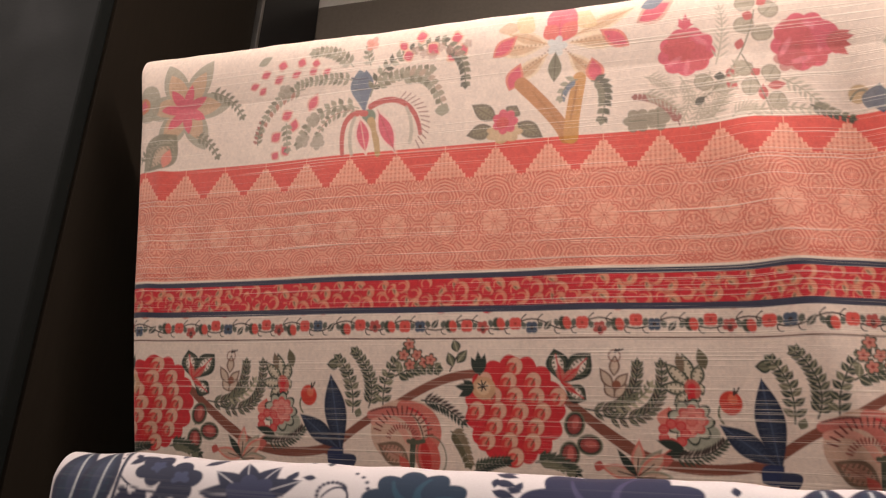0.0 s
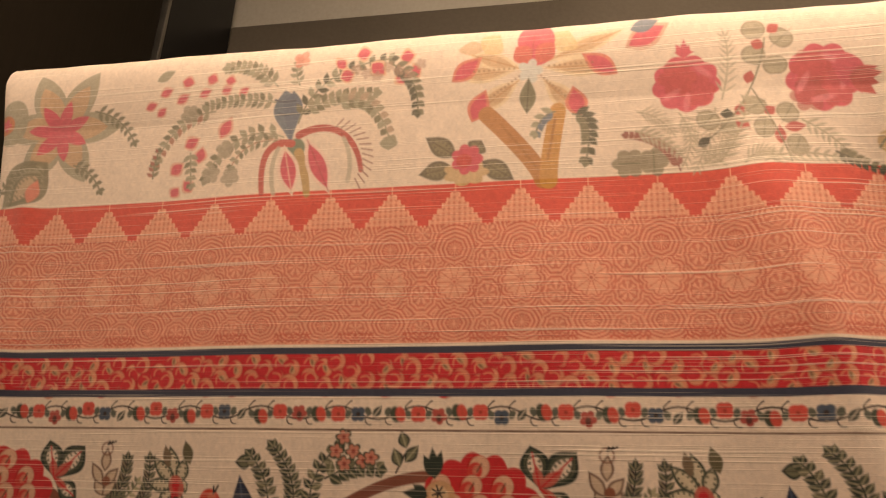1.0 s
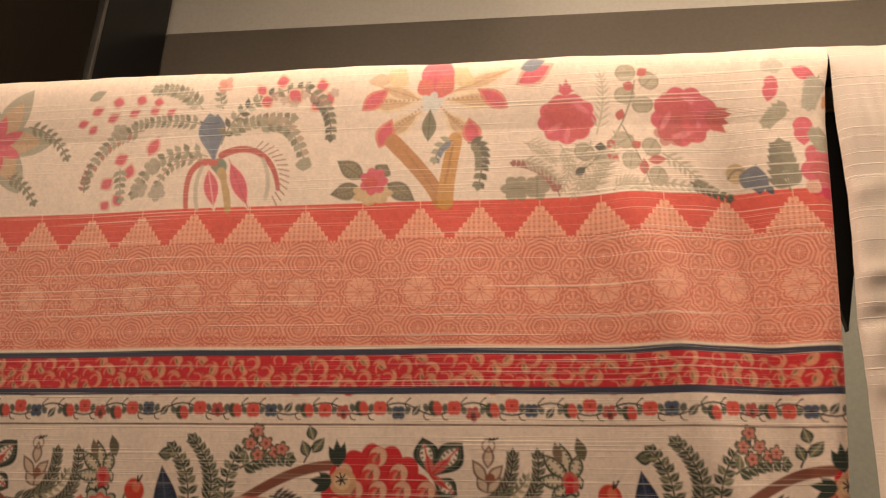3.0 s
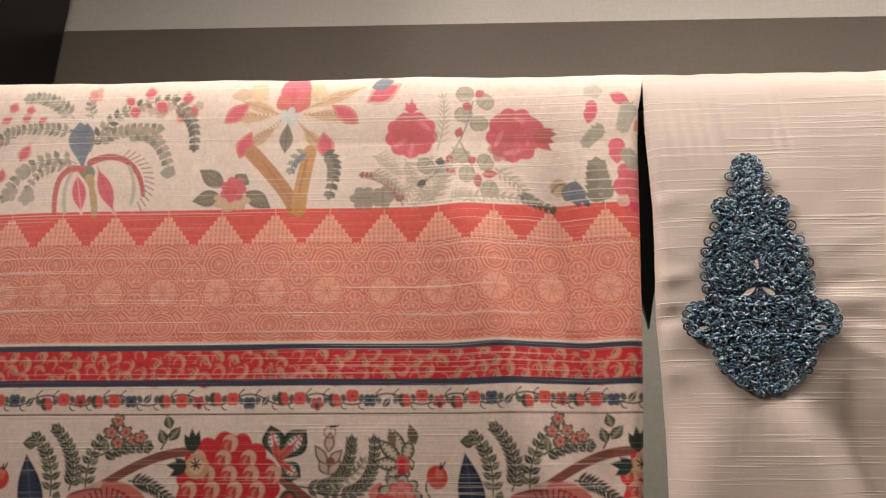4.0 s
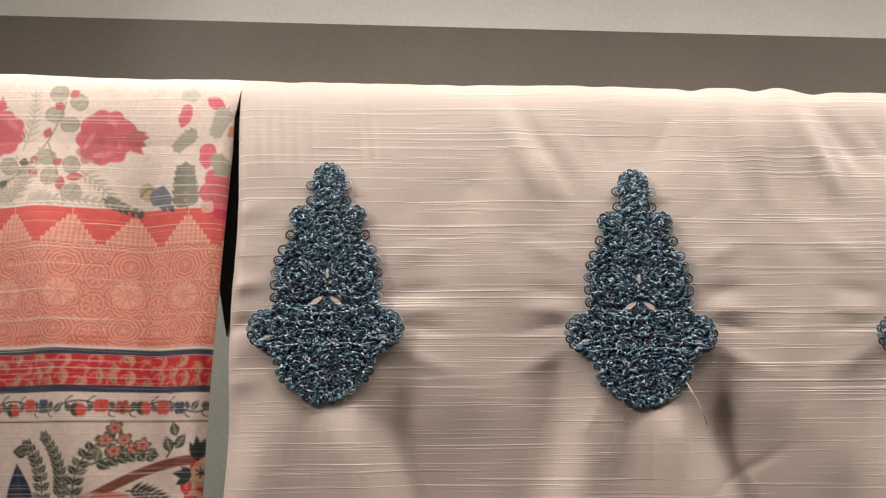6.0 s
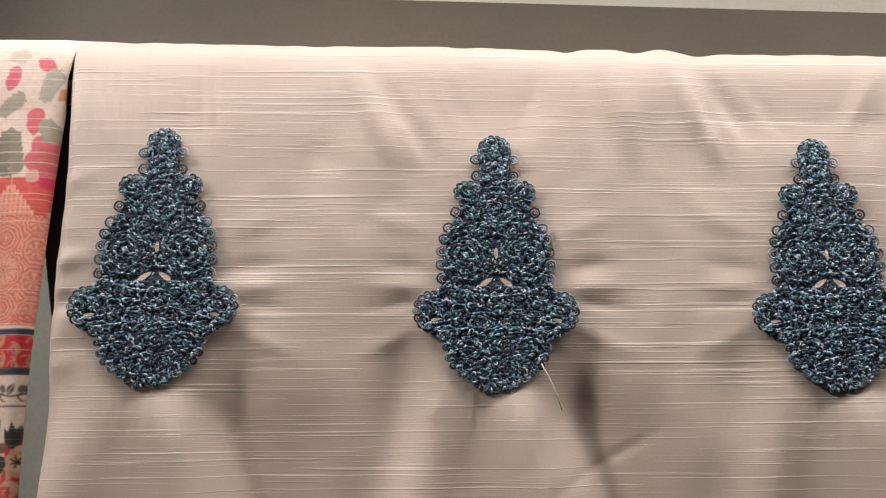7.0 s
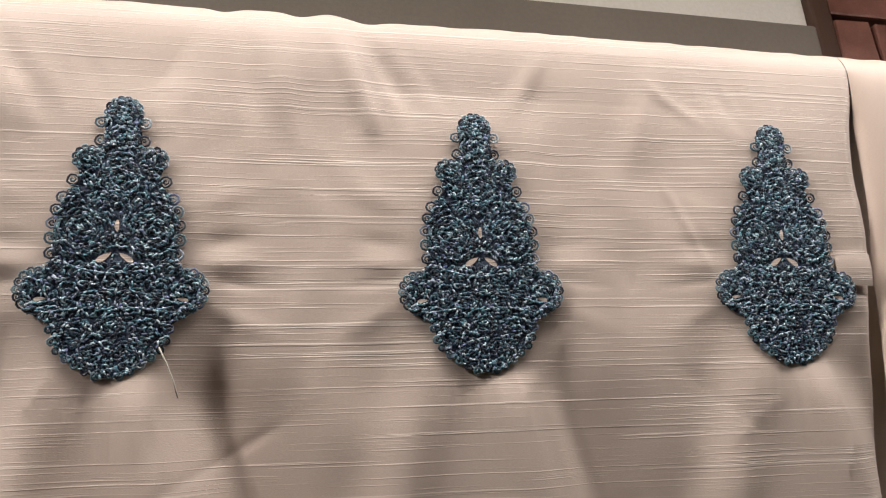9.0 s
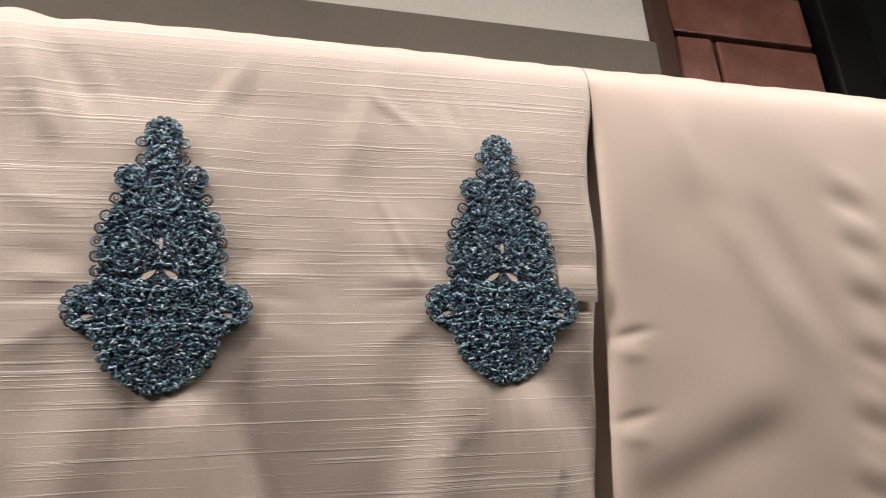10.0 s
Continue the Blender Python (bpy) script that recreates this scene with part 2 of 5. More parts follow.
part("end_front", box(1.0905, END_X - 0.001, 0.305, 0.345, FLOOR_Z, CEIL_Z, 0.002), MAT_CHARCOAL, endwall)

# ---- rod and cloths ----
ROD_R = 0.011


def rod_top(x):
    """Height of the cloths' top line along the rod (the rod sinks slightly along its length)."""
    return 0.0075 - 0.0145 * x - 0.0013 * np.exp(-((x - 0.02) / 0.17) ** 2)


def bell(x, c, w):
    return np.exp(-((x - c) / w) ** 2)


def ridge(x, z, x0, z0, x1, z1, width, height, taper=0.35):
    """A soft fold from one point to another."""
    dx, dz = x1 - x0, z1 - z0
    n = math.hypot(dx, dz)
    along = ((x - x0) * dx + (z - z0) * dz) / n ** 2
    across = ((x - x0) * dz - (z - z0) * dx) / n
    ends = 1 / (1 + np.exp(-(along + 0.02) / (taper * 0.25))) / (1 + np.exp((along - 1.0) / (taper * 0.25)))
    return height * np.exp(-(across / width) ** 2) * ends


def waves(x, z, seed, parts, fx, fz):
    """A smooth wandering relief, about -1 to 1."""
    rng = np.random.RandomState(seed)
    out = np.zeros_like(x)
    for _ in range(parts):
        a, b, p = rng.normal(0, fx), rng.normal(0, fz), rng.uniform(0, 6.28)
        out += np.sin(a * x + b * z + p)
    return out / math.sqrt(parts)


def drape(xs, zs, left, right, relief, seed, over=0.004, bottom_back=-0.075, shift=0.0, rod_r=ROD_R, top=rod_top, turn=0.007, fine=0.3, lie=-0.55, lumps=()):
    """Places of a cloth that hangs over the rod: rows from the back hem over the top to the front hem.
    xs runs 0 to 1 across, zs are heights of the front rows; left and right give the edges at a height; relief the folds."""
    back = np.linspace(bottom_back, 0.0, 8)[:-1]
    arc = np.linspace(math.pi, math.pi / 2, 10)[:-1]
    head = (np.linspace(0, 1, int(46 * fine) + 12) ** 2 * 0.014)[:-1]
    falls = np.concatenate([head, 0.014 - zs])
    rows, place = [], []
    r = rod_r + over
    x = left(0) + xs * (right(0) - left(0))
    lump = 0.03 * waves(x, 0 * x, seed + 5, 5, 70, 1) + 0.015 * waves(x, 0 * x, seed + 6, 4, 190, 1)
    for at, wide, high in lumps:
        lump = lump + high * bell(x, at, wide)
    crest = top(x) + 0.48 * r + r * lump
    for z in back:
        rows.append(np.stack([x, 2 * r + 0.002 * np.sin(40 * x + seed), crest - r + z], -1))
        place.append(np.stack([x, crest + 0.06 - z], -1))
    for a in arc:
        rows.append(np.stack([x, r - r * math.cos(a) + 0 * x, crest - r + r * math.sin(a)], -1))
        place.append(np.stack([x, crest + r * (a - math.pi / 2)], -1))
    for s in falls:
        x = left(-s) + xs * (right(-s) - left(-s))
        crest = top(x) + 0.48 * r + r * lump * math.exp(-s / 0.02)
        y = r * (1 - math.tanh(math.sqrt(s / 0.012)))
        fade = min(1.0, s / 0.04) ** 1.2
        zz = crest - s
        rows.append(np.stack([x, y - relief(x, zz) * fade, zz], -1))
        place.append(np.stack([x, zz + lie * y], -1))
    pts, where = np.array(rows), np.array(place)
    # the folded side edges turn back
    drop = np.concatenate([np.zeros(len(back) + len(arc)), np.clip((falls - 0.012) / 0.03, 0, 1)])
    w = np.concatenate([np.full(len(back) + len(arc), right(0) - left(0)), [right(-s) - left(-s) for s in falls]])
    for edge in (xs * w[:, None], (1 - xs) * w[:, None]):
        t = np.clip(1 - edge / turn, 0, 1)
        pts[:, :, 1] += 0.006 * (1 - np.sqrt(np.maximum(0, 1 - t ** 2 * 0.98))) * drop[:, None]
    pts[:, :, 1] += shift
    return pts, where, len(back) + len(arc)


rod = tagged(new("display_rod"), "black metal rod that carries the hanging cloths", "rod")
rod.matrix_world = FAB
bm = bmesh.new()
tube(bm, [(-0.444, 0.013, rod_top(-0.444) - 0.007), (END_X - 0.002, 0.013, rod_top(END_X) - 0.007)], 0.0065, 20)
part("bar", bm, MAT_BLACK, rod)
for bx in (-0.0005,):
    b2 = bmesh.new()
    zb = rod_top(bx) - 0.022
    # flat black piece, tapering downwards, added as the shade between the cloths
    outline = [(-0.010, -0.004), (0.010, -0.004), (0.009, -0.035), (0.004, -0.075), (-0.002, -0.105), (-0.008, -0.075), (-0.010, -0.035)]
    front = [b2.verts.new((bx + x, 0.012, zb + z)) for x, z in outline]
    rear = [b2.verts.new((bx + x, 0.016, zb + z)) for x, z in outline]
    b2.faces.new(front)
    b2.faces.new(rear[::-1])
    for i in range(len(outline)):
        j = (i + 1) % len(outline)
        b2.faces.new((front[j], front[i], rear[i], rear[j]))
    part("gap_shade", b2, MAT_BLACK, rod, "tapered black piece added for the shade between the cloths")

# printed cloth
PX0, PX1, PZ0, PZ1, STEP = -460.0, 4.0, -236.0, 24.0, 0.40      # the print's sheet, in millimetres


def srgb(r, g, b):
    return tuple(((c / 255) / 12.92 if c / 255 <= 0.04045 else (((c / 255) + 0.055) / 1.055) ** 2.4) for c in (r, g, b))


class Sheet:
    """A dye sheet on which shapes are drawn in millimetres; x to the right, z up."""

    def __init__(self, x0, x1, z0, z1, step, ground):
        self.x0, self.z0, self.step = x0, z0, step
        self.xs = np.arange(x0, x1, step)
        self.zs = np.arange(z0, z1, step)
        self.X, self.Z = np.meshgrid(self.xs, self.zs)
        self.col = np.empty((*self.X.shape, 3), dtype=np.float32)
        self.col[:] = ground

    def window(self, x0, x1, z0, z1):
        i0, i1 = int((z0 - self.z0) / self.step) - 1, int((z1 - self.z0) / self.step) + 2
        j0, j1 = int((x0 - self.x0) / self.step) - 1, int((x1 - self.x0) / self.step) + 2
        i0, j0 = max(i0, 0), max(j0, 0)
        i1, j1 = min(i1, self.X.shape[0]), min(j1, self.X.shape[1])
        if i0 >= i1 or j0 >= j1:
            return None
        return slice(i0, i1), slice(j0, j1)

    def lay(self, win, alpha, colour):
        a = np.clip(alpha, 0, 1)[..., None].astype(np.float32)
        self.col[win] = self.col[win] * (1 - a) + np.array(colour, dtype=np.float32) * a

    def edge(self, d, soft=0.25):
        """Cover from a signed distance (inside is negative), in millimetres."""
        return 0.5 - d / (self.step + soft)

    def oval(self, x, z, rx, rz, colour, turn=0.0, alpha=1.0, soft=0.25, ring=0.0):
        r = max(rx, rz) + 1
        win = self.window(x - r, x + r, z - r, z + r)
        if win is None:
            return
        c, s = math.cos(radians(turn)), math.sin(radians(turn))
        dx, dz = self.X[win] - x, self.Z[win] - z
        u, v = (dx * c + dz * s) / rx, (-dx * s + dz * c) / rz
        d = (np.sqrt(u * u + v * v) - 1) * min(rx, rz)
        if ring:
            d = np.abs(d + ring / 2) - ring / 2
        self.lay(win, self.edge(d, soft) .clip(0, 1) * alpha, colour)

    def lobed(self, x, z, r, lobes, depth, colour, turn=0.0, alpha=1.0, flat=1.0, ring=0.0, sharp=False):
        m = r * (1 + depth) + 1
        win = self.window(x - m, x + m, z - m, z + m)
        if win is None:
            return
        dx, dz = self.X[win] - x, (self.Z[win] - z) / flat
        a = np.arctan2(dz, dx) + radians(turn)
        w = np.abs(np.cos(a * lobes / 2))
        if sharp:
            w = 1 - np.abs(((a * lobes / (2 * math.pi)) % 1) - 0.5) * 2
        d = np.hypot(dx, dz) - r * (1 - depth + 2 * depth * w)
        if ring:
            d = np.abs(d + ring / 2) - ring / 2
        self.lay(win, self.edge(d).clip(0, 1) * alpha, colour)

    def leaf(self, x0, z0, x1, z1, width, colour, vein=None, rim=None, alpha=1.0, bulge=0.45):
        """A pointed leaf from base to tip."""
        n = math.hypot(x1 - x0, z1 - z0)
        win = self.window(min(x0, x1) - width, max(x0, x1) + width, min(z0, z1) - width, max(z0, z1) + width)
        if win is None or n < 0.2:
            return
        dx, dz = self.X[win] - x0, self.Z[win] - z0
        u = (dx * (x1 - x0) + dz * (z1 - z0)) / n ** 2
        v = np.abs(dx * (z1 - z0) - dz * (x1 - x0)) / n
        uu = np.clip(u, 1e-3, 1 - 1e-3)
        p = math.log(0.5) / math.log(bulge)
        half = width / 2 * np.sin(math.pi * uu ** p) ** 1.1
        d = np.where((u < 0) | (u > 1), np.maximum(v, np.maximum(-u, u - 1) * n), v - half)
        if rim:
            self.lay(win, self.edge(d).clip(0, 1) * alpha, rim)
            core = d + width * 0.13 + 0.25
            self.lay(win, self.edge(core).clip(0, 1) * alpha, colour)
            if width > 6 and sum(rim) < 0.6:
                self.lay(win, self.edge(core).clip(0, 1) * (core > -0.16 * width) * (np.sin(u * n * 3.2) > 0.1) * 0.8 * alpha, rim)
        else:
            self.lay(win, self.edge(d).clip(0, 1) * alpha, colour)
        if vein:
            self.lay(win, self.edge(np.maximum(v - 0.22, d + 0.4)).clip(0, 1) * 0.8 * alpha, vein)

    def stroke(self, pts, width, colour, alpha=1.0):
        """A line of even or tapering width through bezier points (2, 3 or 4 of them)."""
        w0, w1 = width if isinstance(width, tuple) else (width, width)
        curve = bezier(pts, 26)
        for (a, b), t in zip(zip(curve, curve[1:]), np.linspace(0, 1, 25)):
            w = (w0 + (w1 - w0) * t) / 2
            win = self.window(min(a[0], b[0]) - w - 1, max(a[0], b[0]) + w + 1, min(a[1], b[1]) - w - 1, max(a[1], b[1]) + w + 1)
            if win is None:
                continue
            dx, dz = b[0] - a[0], b[1] - a[1]
            n2 = dx * dx + dz * dz + 1e-9
            u = np.clip(((self.X[win] - a[0]) * dx + (self.Z[win] - a[1]) * dz) / n2, 0, 1)
            d = np.hypot(self.X[win] - a[0] - u * dx, self.Z[win] - a[1] - u * dz) - w
            self.lay(win, self.edge(d, 0.1).clip(0, 1) * alpha, colour)

    def spray(self, pts, count, length, width, colours, stem=None, spread=55, start=0.1, vein=None, tip=True, taper=0.6):
        """Leaves in pairs along a curved stem."""
        if stem:
            self.stroke(pts, 0.7, stem)
        curve = bezier(pts, 60)
        for k in range(count):
            u = start + (1 - start) * k / max(1, count - 1)
            i = min(58, int(u * 59))
            (ax, az), (bx, bz) = curve[i], curve[i + 1]
            a = math.atan2(bz - az, bx - ax)
            ll = length * (1 - (1 - taper) * u)
            for s in (-1, 1):
                g = a + s * radians(spread)
                c = colours[(2 * k + (s > 0)) % len(colours)]
                self.leaf(ax, az, ax + ll * math.cos(g), az + ll * math.sin(g), width, c, vein)
        if tip:
            (ax, az), (bx, bz) = curve[-2], curve[-1]
            a = math.atan2(bz - az, bx - ax)
            self.leaf(bx, bz, bx + length * taper * math.cos(a), bz + length * taper * math.sin(a), width, colours[0], vein)

    def sample(self, x, z):
        j = np.clip((x - self.x0) / self.step, 0, self.X.shape[1] - 1.001)
        i = np.clip((z - self.z0) / self.step, 0, self.X.shape[0] - 1.001)
        j0, i0 = j.astype(int), i.astype(int)
        fj, fi = (j - j0)[..., None], (i - i0)[..., None]
        c = self.col
        return (c[i0, j0] * (1 - fj) + c[i0, j0 + 1] * fj) * (1 - fi) + (c[i0 + 1, j0] * (1 - fj) + c[i0 + 1, j0 + 1] * fj) * fi


def bezier(pts, n):
    t = np.linspace(0, 1, n)
    if len(pts) == 2:
        w = [1 - t, t]
    elif len(pts) == 3:
        w = [(1 - t) ** 2, 2 * t * (1 - t), t * t]
    else:
        w = [(1 - t) ** 3, 3 * t * (1 - t) ** 2, 3 * t * t * (1 - t), t ** 3]
    return [tuple(sum(wk[i] * p[k] for wk, p in zip(w, pts)) for k in (0, 1)) for i in range(n)]


CREAM = srgb(232, 211, 194)
RED = srgb(206, 46, 52)
ROSE = srgb(214, 66, 94)
PINK = srgb(222, 128, 112)
CORAL = srgb(223, 96, 85)
SAND = srgb(236, 167, 142)
LACE = srgb(206, 95, 79)
NAVY = srgb(60, 62, 78)
INDIGO = srgb(50, 60, 80)
GREEN = srgb(62, 70, 56)
DARKGREEN = srgb(42, 52, 44)
SAGE = srgb(150, 145, 124)
OLIVE = srgb(112, 110, 88)
OCHRE = srgb(186, 120, 68)
TAN = srgb(208, 168, 132)
BARK = srgb(132, 76, 60)
INK = srgb(58, 46, 42)
SLATE = srgb(92, 112, 130)


def bands(s):
    """The woven-looking borders of the printed cloth, from the toothed band down to the vine."""
    X, Z = s.X, s.Z
    pitch = 27.6
    dx = (X + 160.0 + pitch / 2) % pitch - pitch / 2
    u = np.abs(dx)
    sand, lace = np.array(SAND, dtype=np.float32), np.array(LACE, dtype=np.float32)
    zone = (Z < -59.0) & (Z > -127.2)
    s.col[zone] = SAND

    def ink(mask, value, k=0.85):
        """Thin lace lines where the value's wave is high."""
        a = np.clip(0.5 + 1.1 * np.sin(value * 2 * math.pi), 0, 1) * 0.85 * k * mask
        s.col[:] = s.col * (1 - a[..., None]) + lace * a[..., None]

    def near(cx, cz, rx, rz):
        a, b = u - cx, Z - cz
        return np.hypot(a / rx, b / rz), np.hypot(a, b * rx / rz), np.arctan2(b, a)

    # lace centres: each point of the ground belongs to the nearest
    centres = [near(0, -87.5, 7.0, 7.0), near(0, -101.5, 9.5, 9.5), near(pitch / 2, -93.0, 5.6, 7.0), near(pitch / 2, -107.0, 5.6, 6.5),
               near(0, -118.5, 7.0, 6.0), near(pitch / 2, -120.5, 5.5, 5.0), near(pitch / 2, -80.5, 5.5, 5.5)]
    own = np.argmin(np.stack([c[0] for c in centres]), axis=0)
    below = (Z < -76.5) & (Z > -125.8)
    for k, (n, r, a) in enumerate(centres):
        m = below & (own == k)
        if k == 1:
            petals = np.abs(np.sin(5 * a)) * r
            rim = 6.2 + 1.3 * np.abs(np.cos(5 * a))
            ink(m & (r > 1.6) & (r < rim), 0.25 * (petals < 0.9) - 0.25 * (petals >= 0.9), 0.85)
            ink(m & (r <= 1.6), r / 1.3, 0.9)
            ink(m & (r >= rim), (r - rim) / 1.7 + 0.1, 0.9)
        elif k in (0, 4):
            ink(m & (n > 0.42), r / 1.75 + 0.3 + 0.2 * np.abs(np.sin(4 * a)), 0.9)
            ink(m & (n <= 0.42), 0.25 + 0.35 * np.sin(7 * a), 0.9)
        else:
            ink(m & (r < 3.4), 0.25 * np.sign(np.sin(7 * a)), 0.7)
            ink(m & (r >= 3.4), r / 1.7 + 0.28 * np.abs(np.sin(5 * a)), 0.85)
    scale = np.hypot((X + 1.5 * (np.floor(Z / 2.1) % 2)) % 3.0 - 1.5, (Z % 2.1) * 1.1)
    ink((Z < -121.5) & (Z > -126.2) & (u > 6.0), scale / 1.7 + 0.2, 0.8)
    # the toothed band: stepped pale spires against coral
    depth = np.clip((-60.6 - Z) / 17.0, 0, 1.2)
    steps = (np.floor(depth * 7 + 0.2) + 0.15 * np.sin(np.clip((depth * 7 + 0.2) % 1.0, 0, 1) * math.pi / 2)) / 7
    tooth = u - 13.2 * np.clip(steps, 0, 1.1)
    band = (Z < -59.0) & (Z > -77.8)
    s.col[band & (tooth > 0)] = CORAL
    weft = np.sin(X * 2 * math.pi / 2.3) * 0.8 + np.sin(Z * 2 * math.pi / 2.43) * 0.5
    a = np.clip(weft, 0, 1) * 0.62 * (band & (tooth < -0.9))
    s.col[:] = s.col * (1 - a[..., None]) + lace * a[..., None]
    s.col[band & (tooth <= 0) & (tooth > -0.8)] = sand * 1.12
    # cream line, navy lines, red band of shells
    s.col[(Z < -126.4) & (Z > -127.6)] = CREAM
    s.col[(Z < -130.6) & (Z > -144.6)] = RED
    rng = random.Random(4)
    x, k = -462.0, 0
    while x < 6:
        for z in ((-133.2, -140.6) if k % 2 else (-136.8, -143.6)):
            px, pz, g = x + rng.uniform(-1.3, 1.3), z + rng.uniform(-1.0, 1.0), rng.uniform(-60, 60)
            c, q = math.cos(radians(g)), math.sin(radians(g))
            s.oval(px, pz, 3.9, 4.4, srgb(172, 34, 40), g, 0.55)
            s.oval(px + 0.5 * c, pz + 0.5 * q, 3.2, 3.8, srgb(224, 150, 120), g, rng.uniform(0.65, 0.95))
            s.oval(px - 1.1 * c, pz - 1.1 * q, 2.7, 3.4, srgb(206, 50, 58), g)
            if rng.random() < 0.6:
                s.oval(px + 1.0 * c, pz + 1.0 * q, 1.3, 2.2, srgb(206, 160, 124), g, 0.9)
                s.oval(px + 0.7 * c, pz + 0.7 * q, 0.5, 1.3, srgb(92, 62, 50), g, 0.75)
            s.stroke([(px - 2.6 * c, pz - 2.6 * q), (px - 3.6 * q, pz + 3.6 * c), (px + 2.4 * c, pz + 2.4 * q)], 0.6, srgb(222, 130, 104), 0.6)
        x += 6.4
        k += 1
    s.col[(Z < -144.6) & (Z > -147.8)] = NAVY
    s.col[(Z < -127.6) & (Z > -130.6)] = NAVY
    # little vine on cream
    s.col[(Z < -160.4) & (Z > -161.2)] = srgb(120, 92, 78)
    pace = 8.3
    for k in range(58):
        x = -470.0 + pace * k
        z0, z1 = -154.2 + 2.6 * math.sin(k * 1.571), -154.2 + 2.6 * math.sin((k + 1) * 1.571)
        zm = -154.2 + 3.4 * math.sin((k + 0.5) * 1.571)
        s.stroke([(x, z0), (x + pace / 2, zm), (x + pace, z1)], 0.55, INK, 0.9)
        for g in (-1, 1):
            s.stroke([(x + 3.0, zm), (x + 4.2 + g, zm + 2.6 * g), (x + 5.6, zm + 2.2 * g)], 0.35, INK, 0.8)
        z = -154.8 - 1.0 * math.sin(k * 1.571)
        s.oval(x + pace / 2, -154.2 - 0.8 * math.sin((k + 0.5) * 1.571), 1.3, 1.8, srgb(92, 94, 84), 25 - 50 * (k % 2))
        kind = k % 7
        if kind in (1, 4):
            s.lobed(x, z + 1.0, 3.1, 4, 0.1, srgb(216, 86, 76), 45)
            s.oval(x, z + 1.0, 0.7, 0.7, srgb(170, 60, 52))
        elif kind in (0, 3):
            s.oval(x - 1.0, z, 2.1, 3.2, srgb(66, 70, 58), 12)
            s.oval(x + 1.0, z, 2.0, 3.1, srgb(212, 84, 72), 12)
        elif kind == 2:
            s.lobed(x, z - 0.6, 2.9, 5, 0.16, srgb(184, 84, 76), 10)
            s.oval(x, z - 1.4, 1.1, 1.5, INK, 0, 0.8)
        elif kind == 5:
            s.lobed(x, z, 2.9, 4, 0.16, srgb(72, 84, 100), 45)
            s.oval(x, z, 0.9, 0.9, INK)
        else:
            s.leaf(x - 2.0, z - 2.2, x + 1.6, z + 2.4, 3.2, srgb(62, 68, 60), CREAM)


def print_sheet():
    s = Sheet(PX0, PX1, PZ0, PZ1, STEP, CREAM)
    bands(s)
    upper_flowers(s)
    k = -416.4
    while k < 20:
        lower_flowers(s, k)
        k += 211.0
    # the loose flowers of the head are printed paler; ink takes unevenly everywhere
    head = s.Z > -59.0
    s.col[head] = s.col[head] * 0.84 + np.array(CREAM, dtype=np.float32) * 0.16
    rng = np.random.RandomState(9)
    for cell, amount in ((2.2, 0.025), (0.9, 0.045), (11.0, 0.02)):
        n0, n1 = int((PZ1 - PZ0) / cell) + 3, int((PX1 - PX0) / cell) + 3
        field = rng.normal(0, 1, (n0, n1)).astype(np.float32)
        i, j = (s.Z - PZ0) / cell, (s.X - PX0) / cell
        i0, j0 = i.astype(int), j.astype(int)
        fi, fj = i - i0, j - j0
        v = (field[i0, j0] * (1 - fj) + field[i0, j0 + 1] * fj) * (1 - fi) + (field[i0 + 1, j0] * (1 - fj) + field[i0 + 1, j0 + 1] * fj) * fi
        s.col *= (1 + amount * np.clip(v, -2, 2))[..., None]
    s.col = np.clip(s.col, 0.0, 0.9)
    return s


def red_leaf(s, x0, z0, x1, z1, w=5.0):
    s.leaf(x0, z0, x1, z1, w, ROSE, None, srgb(226, 170, 150), 0.95)


